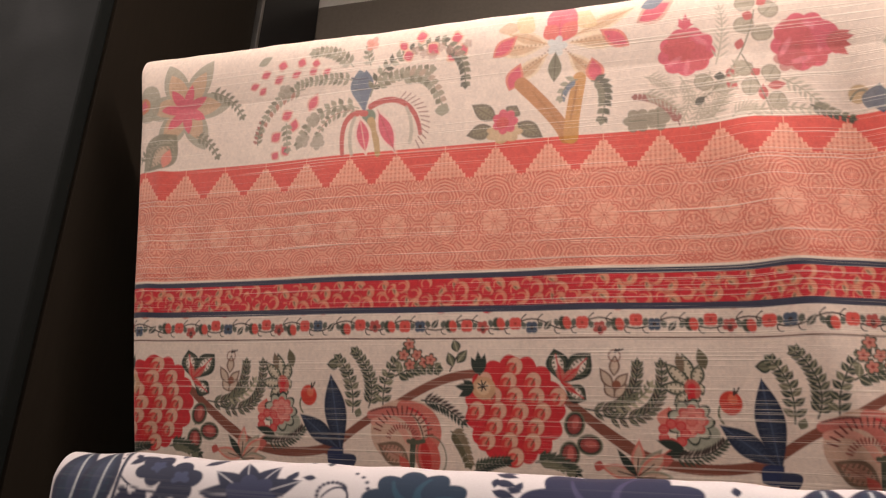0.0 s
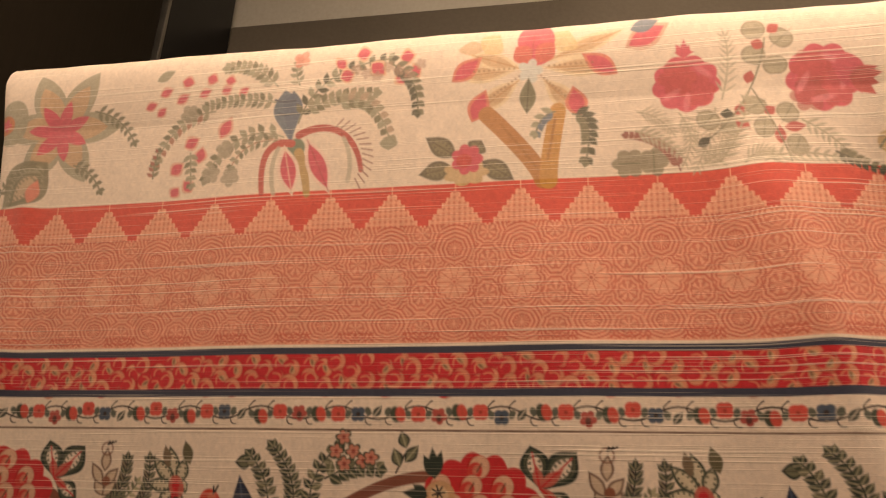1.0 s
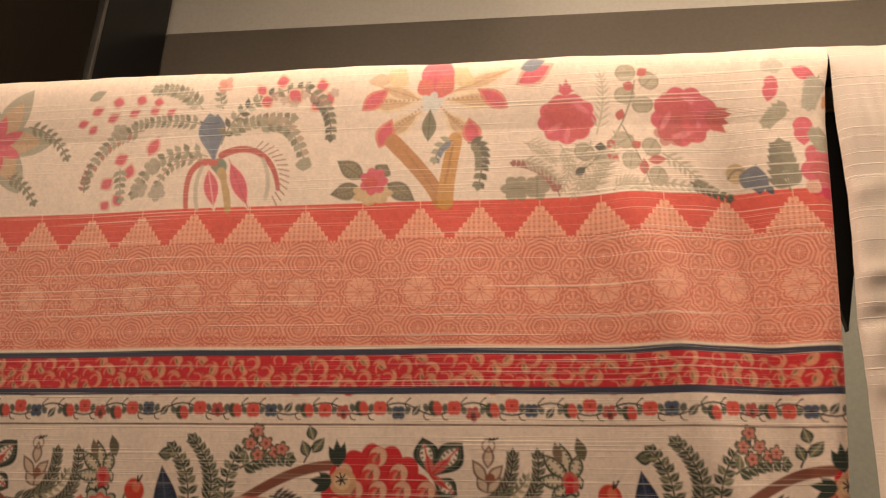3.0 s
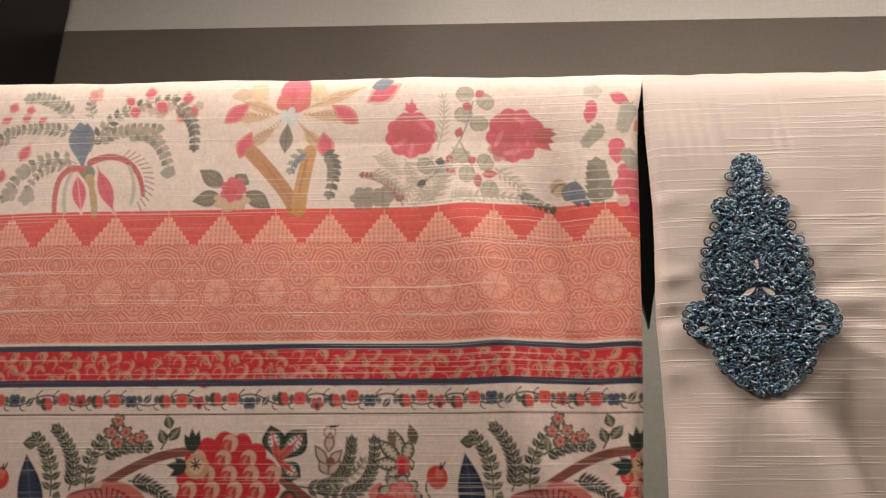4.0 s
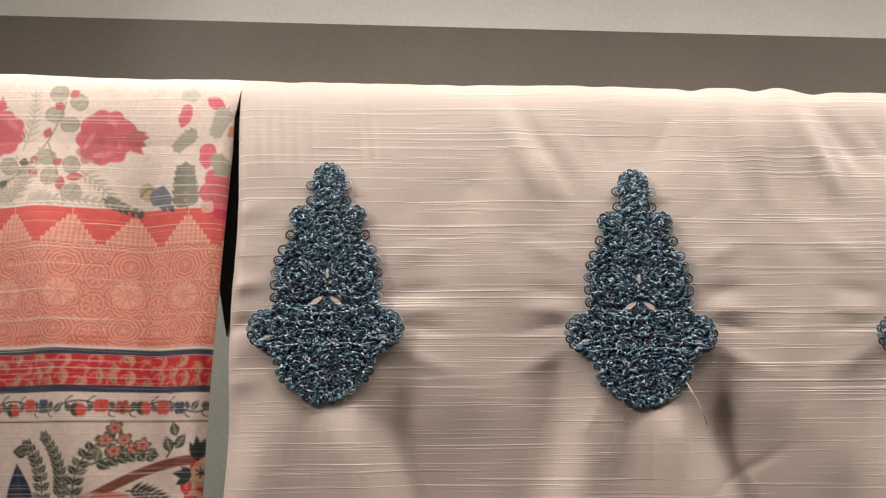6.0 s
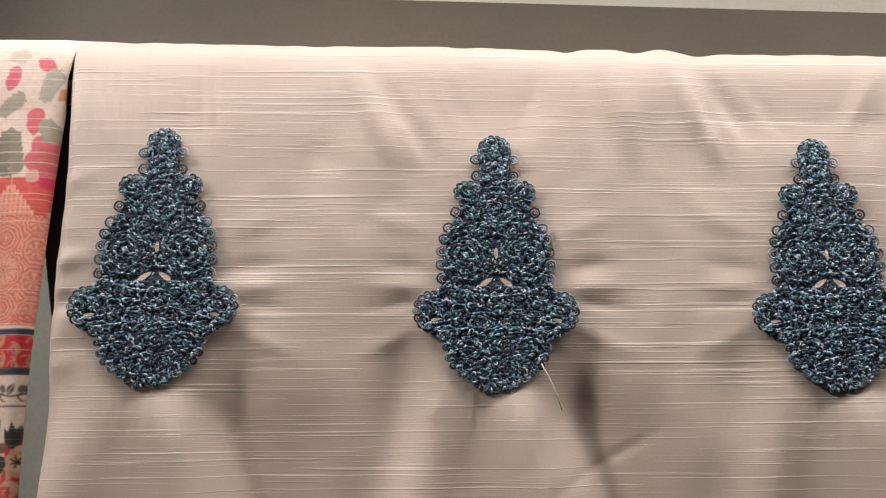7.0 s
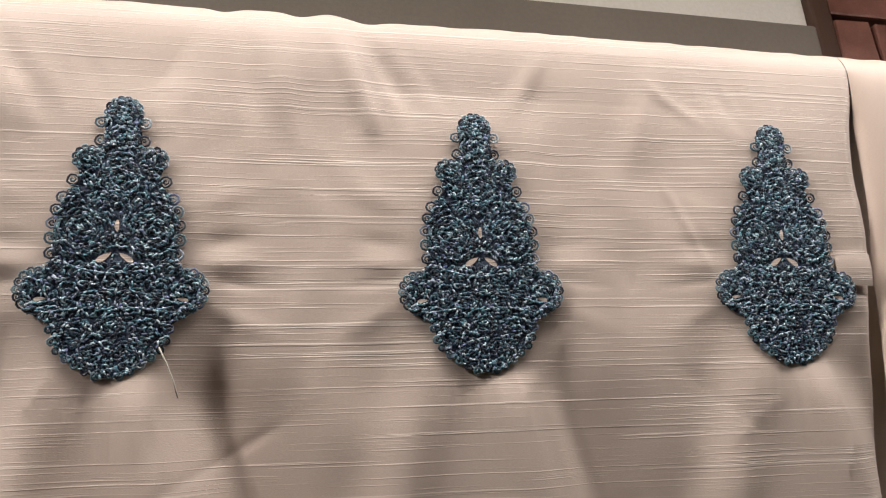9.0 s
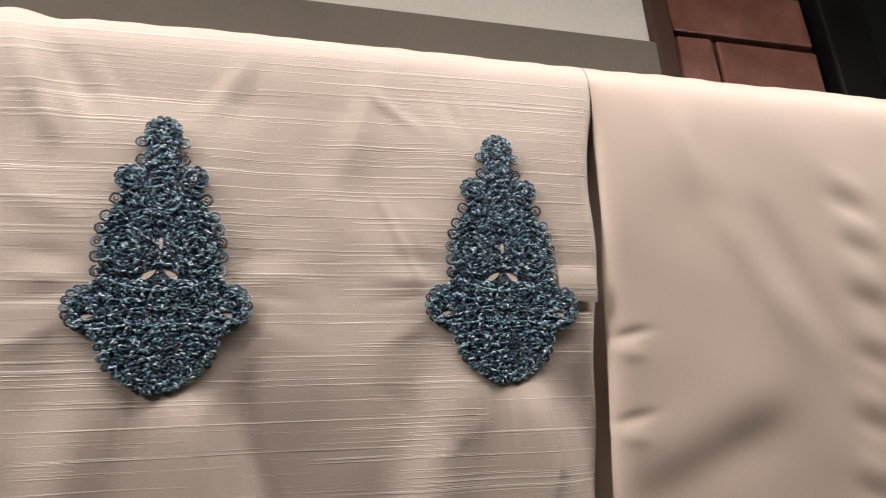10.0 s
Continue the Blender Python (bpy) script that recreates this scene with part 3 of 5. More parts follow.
def upper_flowers(s):
    """Loose pomegranate, lily and bell flowers on the cream head of the cloth."""
    grey = [SAGE, srgb(156, 146, 124), OLIVE]
    # star flower at the folded corner
    s.lobed(-412.5, -18.9, 24, 6, 0.34, SAGE, 30, 0.9, 1.0, 0, True)
    s.lobed(-412.5, -18.9, 18, 6, 0.36, srgb(196, 156, 122), 30, 0.95, 1.0, 0, True)
    s.lobed(-412.9, -20.1, 11.5, 7, 0.38, ROSE, 0, 1.0, 1.0, 0, True)
    s.oval(-439.7, -14.7, 9, 12, SAGE, 0, 0.9)
    s.oval(-443.3, -15.6, 5, 5, srgb(200, 110, 70))
    s.lobed(-443.3, -15.6, 2.6, 5, 0.3, ROSE)
    s.spray([(-395.5, -10.9), (-380.5, -13.8), (-372.6, -27.9)], 8, 5.5, 2.0, [OLIVE], OLIVE)
    s.leaf(-437.9, -59.3, -417.5, -35.5, 24, SAGE, None, OLIVE, 0.9, 0.55)
    s.leaf(-434.4, -58.3, -419.6, -41.4, 14, srgb(196, 166, 140), None, OLIVE, 0.9, 0.55)
    s.leaf(-423.4, -56.8, -420.6, -44.9, 6, PINK)
    s.spray([(-403.5, -38.0), (-393.9, -40.2), (-387.4, -51.4)], 6, 5.1, 2.2, [OLIVE], OLIVE)
    s.spray([(-440.7, -53.0), (-436.5, -41.1), (-424.3, -37.3)], 8, 4.2, 1.7, [OLIVE], OLIVE)
    # bell with its two sprays
    red_leaf(s, -368.3, -12.1, -361.2, -9.6, 5.5)
    red_leaf(s, -361.6, -16.5, -356.5, -11.9, 5.5)
    red_leaf(s, -361.0, -6.2, -353.6, -2.8, 6)
    red_leaf(s, -351.8, -10.7, -344.7, -6.2, 6)
    red_leaf(s, -350.0, 0.3, -342.5, -1.4, 7)
    red_leaf(s, -340.2, -8.4, -333.1, -5.0, 5.5)
    red_leaf(s, -336.8, 1.1, -330.4, -1.6, 7)
    red_leaf(s, -328.4, -8.0, -322.7, -4.4, 6)
    red_leaf(s, -327.1, -1.2, -320.9, -2.4, 6)
    red_leaf(s, -319.4, -9.7, -313.9, -5.4, 5)
    red_leaf(s, -327.0, -30.5, -321.7, -19.3, 8)
    red_leaf(s, -345.3, -33.2, -337.2, -28.8, 8)
    red_leaf(s, -336.9, -42.1, -335.4, -32.9, 7.5)
    red_leaf(s, -351.2, -46.3, -344.4, -40.6, 8)
    red_leaf(s, -349.5, -57.4, -345.5, -52.3, 7)
    red_leaf(s, -338.5, -55.8, -343.9, -49.1, 7)
    s.spray([(-299.8, -6.7), (-311.8, 6.2), (-326.4, 4.8)], 10, 6.0, 2.9, grey, SAGE)
    s.spray([(-299.0, -14.8), (-318.1, -10.0), (-335.0, -13.4)], 11, 5.5, 2.5, grey, SAGE)
    s.spray([(-330.7, -16.3), (-352.1, -16.8), (-359.7, -40.7)], 12, 6.0, 2.7, grey + [srgb(176, 116, 100)], SAGE)
    s.spray([(-294.7, -32.3), (-313.9, -23.7), (-328.3, -36.5), (-332.1, -49.5)], 11, 6.4, 3.1, grey, SAGE)
    s.spray([(-294.6, -33.6), (-313.2, -30.4), (-319.5, -44.6)], 8, 5.1, 2.2, grey, srgb(176, 130, 110))
    s.spray([(-341.6, -36.0), (-340.8, -42.6), (-339.6, -51.8)], 5, 5.1, 2.5, grey, SAGE)
    s.spray([(-360.1, -47.3), (-360.8, -42.0), (-358.6, -34.1)], 5, 4.2, 1.9, [OLIVE, srgb(160, 90, 80)], OLIVE)
    s.leaf(-363.4, 1.5, -354.4, 6.0, 5, SAGE)
    for x, z, d in ((-319.6, -49.8, 1), (-329.7, -47.6, -1), (-344.1, -16.5, 1), (-323.8, -35.9, -1)):
        s.lobed(x, z, 4.2, 5, 0.16, srgb(160, 148, 130), 20 * d, 0.85)
    s.spray([(-289.0, -7.1), (-292.5, -0.2), (-290.4, 5.2)], 5, 4.7, 2.0, grey, SAGE)
    s.lobed(-289.3, 5.4, 3.6, 4, 0.2, PINK, 30, 0.8)
    # blue cup
    s.leaf(-290.2, -39.7, -295.9, -8.9, 13.5, SLATE, None, None, 1.0, 0.68)
    s.leaf(-291.4, -37.7, -291.6, -9.7, 9.5, srgb(80, 100, 122), None, None, 1.0, 0.7)
    s.stroke([(-300.5, -13.4), (-295.7, -15.6), (-290.5, -14.5)], 0.8, srgb(60, 78, 98))
    s.stroke([(-297.9, -20.3), (-294.4, -22.0), (-290.6, -20.5)], 0.8, srgb(60, 78, 98))
    s.oval(-288.3, -38.4, 4.2, 5.0, srgb(104, 124, 104))
    s.stroke([(-286.9, -40.4), (-283.2, -48.3), (-281.6, -60.5)], (4.4, 3.0), srgb(186, 148, 98))
    s.stroke([(-290.5, -35.8), (-303.8, -32.7), (-305.3, -43.8), (-303.1, -58.7)], (3.6, 2.4), srgb(196, 74, 72))
    s.stroke([(-287.3, -31.9), (-274.7, -25.1), (-260.1, -30.9), (-257.4, -50.4)], (3.8, 2.2), srgb(188, 66, 66))
    for k in range(14):
        a = 1.35 - 0.15 * k
        x, z = -274.0 + 17.0 * math.cos(a), -45.0 + 16.0 * math.sin(a)
        s.stroke([(x, z), (x + 5.5 * math.cos(a - 0.5), z + 5.5 * math.sin(a - 0.5))], 0.45, srgb(160, 110, 100), 0.8)
    s.leaf(-288.2, -61.0, -294.1, -36.3, 10.5, ROSE, srgb(236, 200, 178), srgb(236, 205, 190), 1.0, 0.5)
    s.leaf(-271.1, -60.8, -283.6, -33.4, 10.5, ROSE, srgb(176, 44, 56), srgb(236, 205, 190), 1.0, 0.5)
    s.stroke([(-296.8, -37.5), (-301.1, -46.5), (-297.3, -59.5)], 2.0, srgb(190, 176, 156), 0.7)
    s.stroke([(-266.2, -34.6), (-261.0, -43.9), (-263.3, -55.3)], 2.0, srgb(190, 176, 156), 0.6)
    # right spray of the bell
    s.spray([(-288.2, -25.9), (-284.0, -7.4), (-266.4, 1.4), (-245.7, 1.8)], 12, 6.4, 2.9, [GREEN, OLIVE, SAGE], OLIVE, 50)
    for x0, z0, x1, z1 in ((-271.5, -0.4, -267.2, 3.5), (-269.7, -5.9, -262.2, -3.1), (-255.3, 0.9, -247.7, -6.2), (-242.7, -5.1, -237.4, -11.3), (-241.8, 1.6, -234.1, 2.7), (-236.2, -6.0, -231.2, -4.2), (-262.7, 4.6, -255.0, 6.3)):
        s.leaf(x0, z0, x1, z1, 8.5, ROSE, None, srgb(226, 180, 150))
    s.spray([(-245.5, -0.9), (-232.3, -6.8), (-232.6, -24.1)], 8, 6.4, 2.9, [GREEN, OLIVE], OLIVE, 45)
    s.spray([(-285.4, -20.7), (-271.9, -11.9), (-252.3, -14.0)], 10, 5.5, 3.1, grey, SAGE)
    s.spray([(-271.3, -18.6), (-252.6, -10.0), (-245.1, -36.6)], 11, 6.4, 3.4, grey + [srgb(176, 150, 130)], SAGE)
    s.leaf(-245.4, -41.8, -245.2, -34.7, 8, SAGE)
    for k in range(7):
        s.lobed(-262.0 + 5.0 * k, -2.0 - 2.2 * (k % 3), 2.4, 5, 0.2, srgb(170, 130, 116), 30 * k, 0.6)
    # lily on its forked ochre stem
    for x0, z0, x1, z1, w in ((-186.9, -8.1, -216.9, -10.2, 9), (-178.2, -8.5, -147.5, -9.8, 9), (-185.6, -8.8, -209.8, 0.2, 8), (-178.3, -6.5, -142.6, 5.8, 8), (-186.8, -12.7, -207.4, -27.6, 9), (-178.1, -13.1, -163.1, -29.3, 9)):
        s.leaf(x0, z0, x1, z1, w, TAN, OCHRE, srgb(232, 206, 172), 0.95, 0.55)
    s.leaf(-208.5, -0.5, -208.8, 6.9, 12, TAN, None, None, 0.8)
    s.leaf(-202.8, -0.1, -196.2, 8.3, 12, srgb(222, 190, 140), None, None, 0.8)
    s.leaf(-170.9, -1.5, -166.1, 7.6, 14, srgb(222, 190, 140), None, None, 0.8)
    for x0, z0, x1, z1, w in ((-217.5, -12.1, -204.0, -1.4, 9), (-146.2, -13.8, -161.0, -3.3, 9), (-208.5, -31.5, -202.2, -16.7, 9.5), (-162.5, -31.8, -165.1, -17.6, 9.5)):
        s.leaf(x0, z0, x1, z1, w, ROSE, None, srgb(220, 120, 104))
    s.lobed(-180.3, 2.2, 9, 2, 0.12, ROSE, 90, 0.95, 0.95)
    s.leaf(-182.6, -7.0, -181.1, 6.9, 14, ROSE, srgb(190, 52, 60))
    s.leaf(-189.1, 1.9, -182.6, -6.3, 9, srgb(214, 92, 84))
    s.leaf(-172.9, 2.5, -180.7, -6.4, 9, srgb(214, 92, 84))
    s.lobed(-183.1, -9.6, 4.5, 5, 0.25, srgb(206, 208, 204), 0, 0.9)
    s.leaf(-183.7, -12.2, -184.8, -29.1, 7, OLIVE, DARKGREEN, None, 1.0, 0.55)
    s.stroke([(-201.8, -28.5), (-190.9, -39.8), (-178.9, -54.0), (-178.4, -59.6)], (7.6, 7.0), OCHRE)
    s.stroke([(-171.6, -28.3), (-173.3, -37.8), (-176.0, -49.1), (-176.0, -59.7)], (6.8, 7.4), srgb(200, 140, 74))
    s.stroke([(-196.0, -33.2), (-185.8, -46.3), (-180.8, -54.0)], 1.2, srgb(170, 108, 52), 0.7)
    s.stroke([(-172.8, -31.5), (-174.4, -41.6), (-176.3, -50.3)], 1.0, srgb(170, 108, 52), 0.7)
    # blossom beside the stem
    for x0, z0, x1, z1 in ((-215.2, -46.6, -228.7, -37.2), (-216.2, -51.6, -231.5, -54.3), (-204.0, -49.5, -190.3, -58.7), (-207.9, -45.6, -204.1, -40.0)):
        s.leaf(x0, z0, x1, z1, 9, srgb(126, 116, 88), INK, srgb(96, 88, 70))
    s.lobed(-210.9, -54.3, 9, 7, 0.12, srgb(206, 170, 128), 0, 0.95, 0.6)
    s.lobed(-210.4, -48.3, 6.3, 7, 0.12, ROSE)
    s.oval(-211.7, -48.9, 3.4, 3.2, RED)
    s.spray([(-165.5, -30.4), (-155.8, -30.8), (-160.4, -50.8)], 8, 6.8, 3.1, [OLIVE, GREEN], OLIVE, 45)
    s.spray([(-172.8, -28.9), (-178.9, -30.0), (-180.9, -37.6)], 4, 6.0, 2.7, [SAGE, SLATE], OLIVE, 40)
    for x1, z1 in ((-212.0, -9.6), (-152.0, -9.4), (-203.5, -24.5), (-166.0, -26.0)):
        for k in range(9):
            t = 0.25 + 0.075 * k
            s.oval(-182.5 + (x1 + 182.5) * t, -9.5 + (z1 + 9.5) * t + 1.6, 0.5, 0.5, srgb(150, 96, 66), 0, 0.7)
    # petal cut by the top fold
    s.leaf(-142.6, -2.8, -123.7, 6.9, 11, ROSE, None, srgb(214, 160, 140))
    s.leaf(-140.2, 5.0, -128.0, 8.4, 6, SLATE)
    # first pomegranate
    s.lobed(-118.9, -20.7, 13.0, 9, 0.06, ROSE, 10, 1.0, 0.9)
    s.lobed(-122.2, -18.0, 7, 6, 0.15, srgb(198, 52, 60), 0, 0.75)
    s.lobed(-114.5, -24.1, 6.5, 6, 0.15, srgb(200, 56, 66), 0, 0.65)
    for x, z, g in ((-125.0, -25.0, 30), (-112.0, -16.0, -40), (-119.0, -29.0, 80)):
        s.oval(x, z, 4.2, 1.3, srgb(232, 128, 140), g, 0.55)
    for x1, z1 in ((-122.0, -3.1), (-118.6, -1.3), (-116.6, -4.0)):
        s.leaf(-119.1, -9.7, x1, z1, 3, ROSE)
    s.leaf(-122.7, -7.0, -114.8, -7.3, 3, ROSE)
    # faint foliage between the fruits
    for p in ([(-122.3, -33.3), (-115.4, -43.6), (-121.4, -54.5)], [(-115.2, -33.5), (-108.3, -37.6), (-103.8, -48.9)], [(-139.0, -31.4), (-130.6, -33.0), (-125.9, -40.7)], [(-108.2, -32.5), (-110.8, -46.2), (-116.8, -57.1)]):
        s.spray(p, 9, 6.5, 0.9, [srgb(184, 168, 146)], srgb(184, 168, 146), 42)
    s.lobed(-143.1, -53.8, 6.3, 6, 0.14, srgb(138, 128, 108), 0, 0.95, 0.9)
    s.stroke([(-147.3, -53.7), (-139.0, -54.0)], 0.6, OLIVE)
    s.lobed(-133.3, -53.5, 5.2, 5, 0.14, srgb(138, 128, 108), 0, 0.95, 1.1)
    s.stroke([(-133.3, -49.2), (-133.4, -57.8)], 0.6, OLIVE)
    s.spray([(-123.2, -58.1), (-127.1, -43.2), (-143.7, -41.4)], 14, 3.9, 2.0, [srgb(150, 80, 74)], srgb(150, 80, 74), 45)
    # second pomegranate with its crown
    s.lobed(-66.1, -22.2, 13.6, 9, 0.07, ROSE, 15, 1.0, 1.0)
    s.lobed(-70.5, -17.6, 7, 6, 0.15, srgb(198, 50, 60), 0, 0.7)
    s.lobed(-62.2, -26.7, 7.5, 7, 0.14, srgb(200, 56, 66), 0, 0.6)
    s.lobed(-72.2, -29.5, 6.5, 6, 0.14, srgb(176, 48, 56), 0, 0.7)
    for x, z, g in ((-74.0, -24.0, 60), (-62.0, -15.0, -30), (-67.0, -31.0, 10), (-58.0, -23.0, 70)):
        s.oval(x, z, 4.8, 1.4, srgb(234, 132, 146), g, 0.55)
    s.leaf(-59.2, -11.7, -52.1, -29.6, 11, ROSE)
    for x1, z1 in ((-45.8, -19.2), (-44.2, -21.8), (-45.6, -26.1), (-47.0, -30.5)):
        s.leaf(-56.3, -22.6, x1, z1, 5, srgb(196, 62, 68))
    for x, z, g in ((-91.9, -10.9, 20), (-80.5, -4.3, 40), (-91.0, 0.1, 0), (-93.2, -33.1, 30), (-81.1, -36.7, 60), (-102.1, -40.9, 10), (-90.6, -43.1, 80), (-78.8, -50.9, 70), (-111.4, -37.5, 40), (-83.9, -15.8, 0)):
        s.lobed(x, z, 4.3, 2, 0.12, srgb(128, 118, 96), g, 0.85)
        s.lobed(x, z, 3.6, 2, 0.12, srgb(172, 160, 138), g, 0.9)
        s.oval(x, z, 3.4, 0.25, OLIVE, g)
    for x0, z0, x1, z1 in ((-92.4, -5.1, -87.1, -7.9), (-95.2, -22.9, -93.3, -17.3), (-100.8, -36.6, -96.6, -31.7), (-100.9, -39.1, -95.8, -43.6), (-89.8, -37.0, -85.6, -34.0), (-85.0, -50.7, -84.8, -42.1), (-83.1, -43.4, -74.4, -42.5), (-85.7, -1.5, -80.9, 1.5)):
        s.leaf(x0, z0, x1, z1, 4.5, srgb(190, 70, 72))
    s.stroke([(-115.1, -47.3), (-103.3, -42.7), (-91.2, -25.6), (-87.0, -4.0)], 0.6, OLIVE)
    s.stroke([(-81.9, -58.1), (-83.8, -47.1), (-93.5, -25.5)], 0.6, OLIVE)
    for p in ([(-106.0, -57.4), (-115.1, -49.8), (-119.7, -39.7)], [(-99.0, -57.6), (-93.1, -51.7), (-88.6, -55.5)], [(-105.4, -28.9), (-100.3, -12.5), (-102.4, -2.0)], [(-115.2, -57.1), (-108.2, -52.4), (-103.4, -47.7)]):
        s.spray(p, 9, 6.5, 0.9, [srgb(184, 170, 148)], srgb(180, 166, 142), 42)
    for p in ([(-108.0, -56.0), (-98.0, -44.0), (-96.0, -30.0)], [(-92.0, -58.0), (-80.0, -52.0), (-66.0, -56.0)], [(-76.0, -40.0), (-66.0, -46.0), (-58.0, -56.0)], [(-140.0, -40.0), (-132.0, -42.0), (-124.0, -50.0)]):
        s.spray(p, 8, 6.0, 1.3, [srgb(176, 164, 142)], srgb(170, 158, 134), 46)
    s.leaf(-104.4, -37.7, -103.7, -33.3, 5, DARKGREEN)
    s.leaf(-115.7, -48.5, -110.9, -44.9, 4, DARKGREEN)
    # corner buds, bird-like leaf and dark foliage
    s.leaf(-28.6, -17.4, -25.5, -6.2, 6.5, ROSE)
    s.lobed(-26.3, -9.3, 3.4, 2, 0.2, ROSE, 90)
    s.leaf(-16.7, -2.1, -6.3, -7.7, 6.5, ROSE)
    s.lobed(-14.3, -31.1, 4.8, 2, 0.22, ROSE, 80)
    s.leaf(-14.9, -39.0, -14.5, -26.1, 8, ROSE)
    s.lobed(-25.1, -0.5, 4.8, 5, 0.12, srgb(186, 178, 162), 0, 0.8, 0.7)
    s.spray([(-5.1, -6.5), (-9.0, -12.6), (-10.6, -18.8)], 5, 7.6, 4.2, [srgb(170, 164, 146)], SAGE, 40)
    s.spray([(-19.8, -22.2), (-24.2, -20.8), (-29.2, -26.8)], 6, 6.8, 3.4, [srgb(158, 150, 128)], SAGE, 45)
    s.oval(-44.1, -49.6, 4.2, 4.6, srgb(186, 152, 108), 30, 0.95)
    s.stroke([(-47.6, -51.9), (-45.1, -46.5), (-41.3, -48.5)], 0.8, OLIVE)
    s.leaf(-40.7, -56.9, -35.5, -46.2, 9, srgb(84, 98, 112), None, None, 1.0, 0.4)
    s.leaf(-34.8, -60.1, -35.1, -47.4, 8, srgb(70, 88, 108))
    s.leaf(-32.5, -59.0, -29.6, -57.3, 6, srgb(70, 84, 100))
    s.spray([(-22.6, -59.8), (-25.1, -49.0), (-25.1, -40.5)], 6, 10.2, 5.1, [srgb(122, 118, 98), srgb(104, 102, 84)], OLIVE, 50)
    s.spray([(-64.7, -53.8), (-58.0, -57.0), (-48.1, -60.3)], 6, 5.5, 2.4, [srgb(80, 84, 70), OLIVE], GREEN, 40)
    s.lobed(-6.0, -50.8, 10.5, 8, 0.10, ROSE, 0, 1.0, 1.3)
    s.lobed(-7.0, -50.8, 6, 6, 0.14, srgb(190, 46, 52), 0, 0.7)
    s.leaf(-15.0, -61.3, -10.7, -55.4, 7, srgb(222, 170, 150))
    s.leaf(-1.1, -19.2, -4.8, -16.6, 9, srgb(216, 140, 90))
    s.spray([(-3.5, -41.3), (-7.6, -37.5), (-9.5, -33.7)], 5, 6.8, 3.4, [SAGE], SAGE)


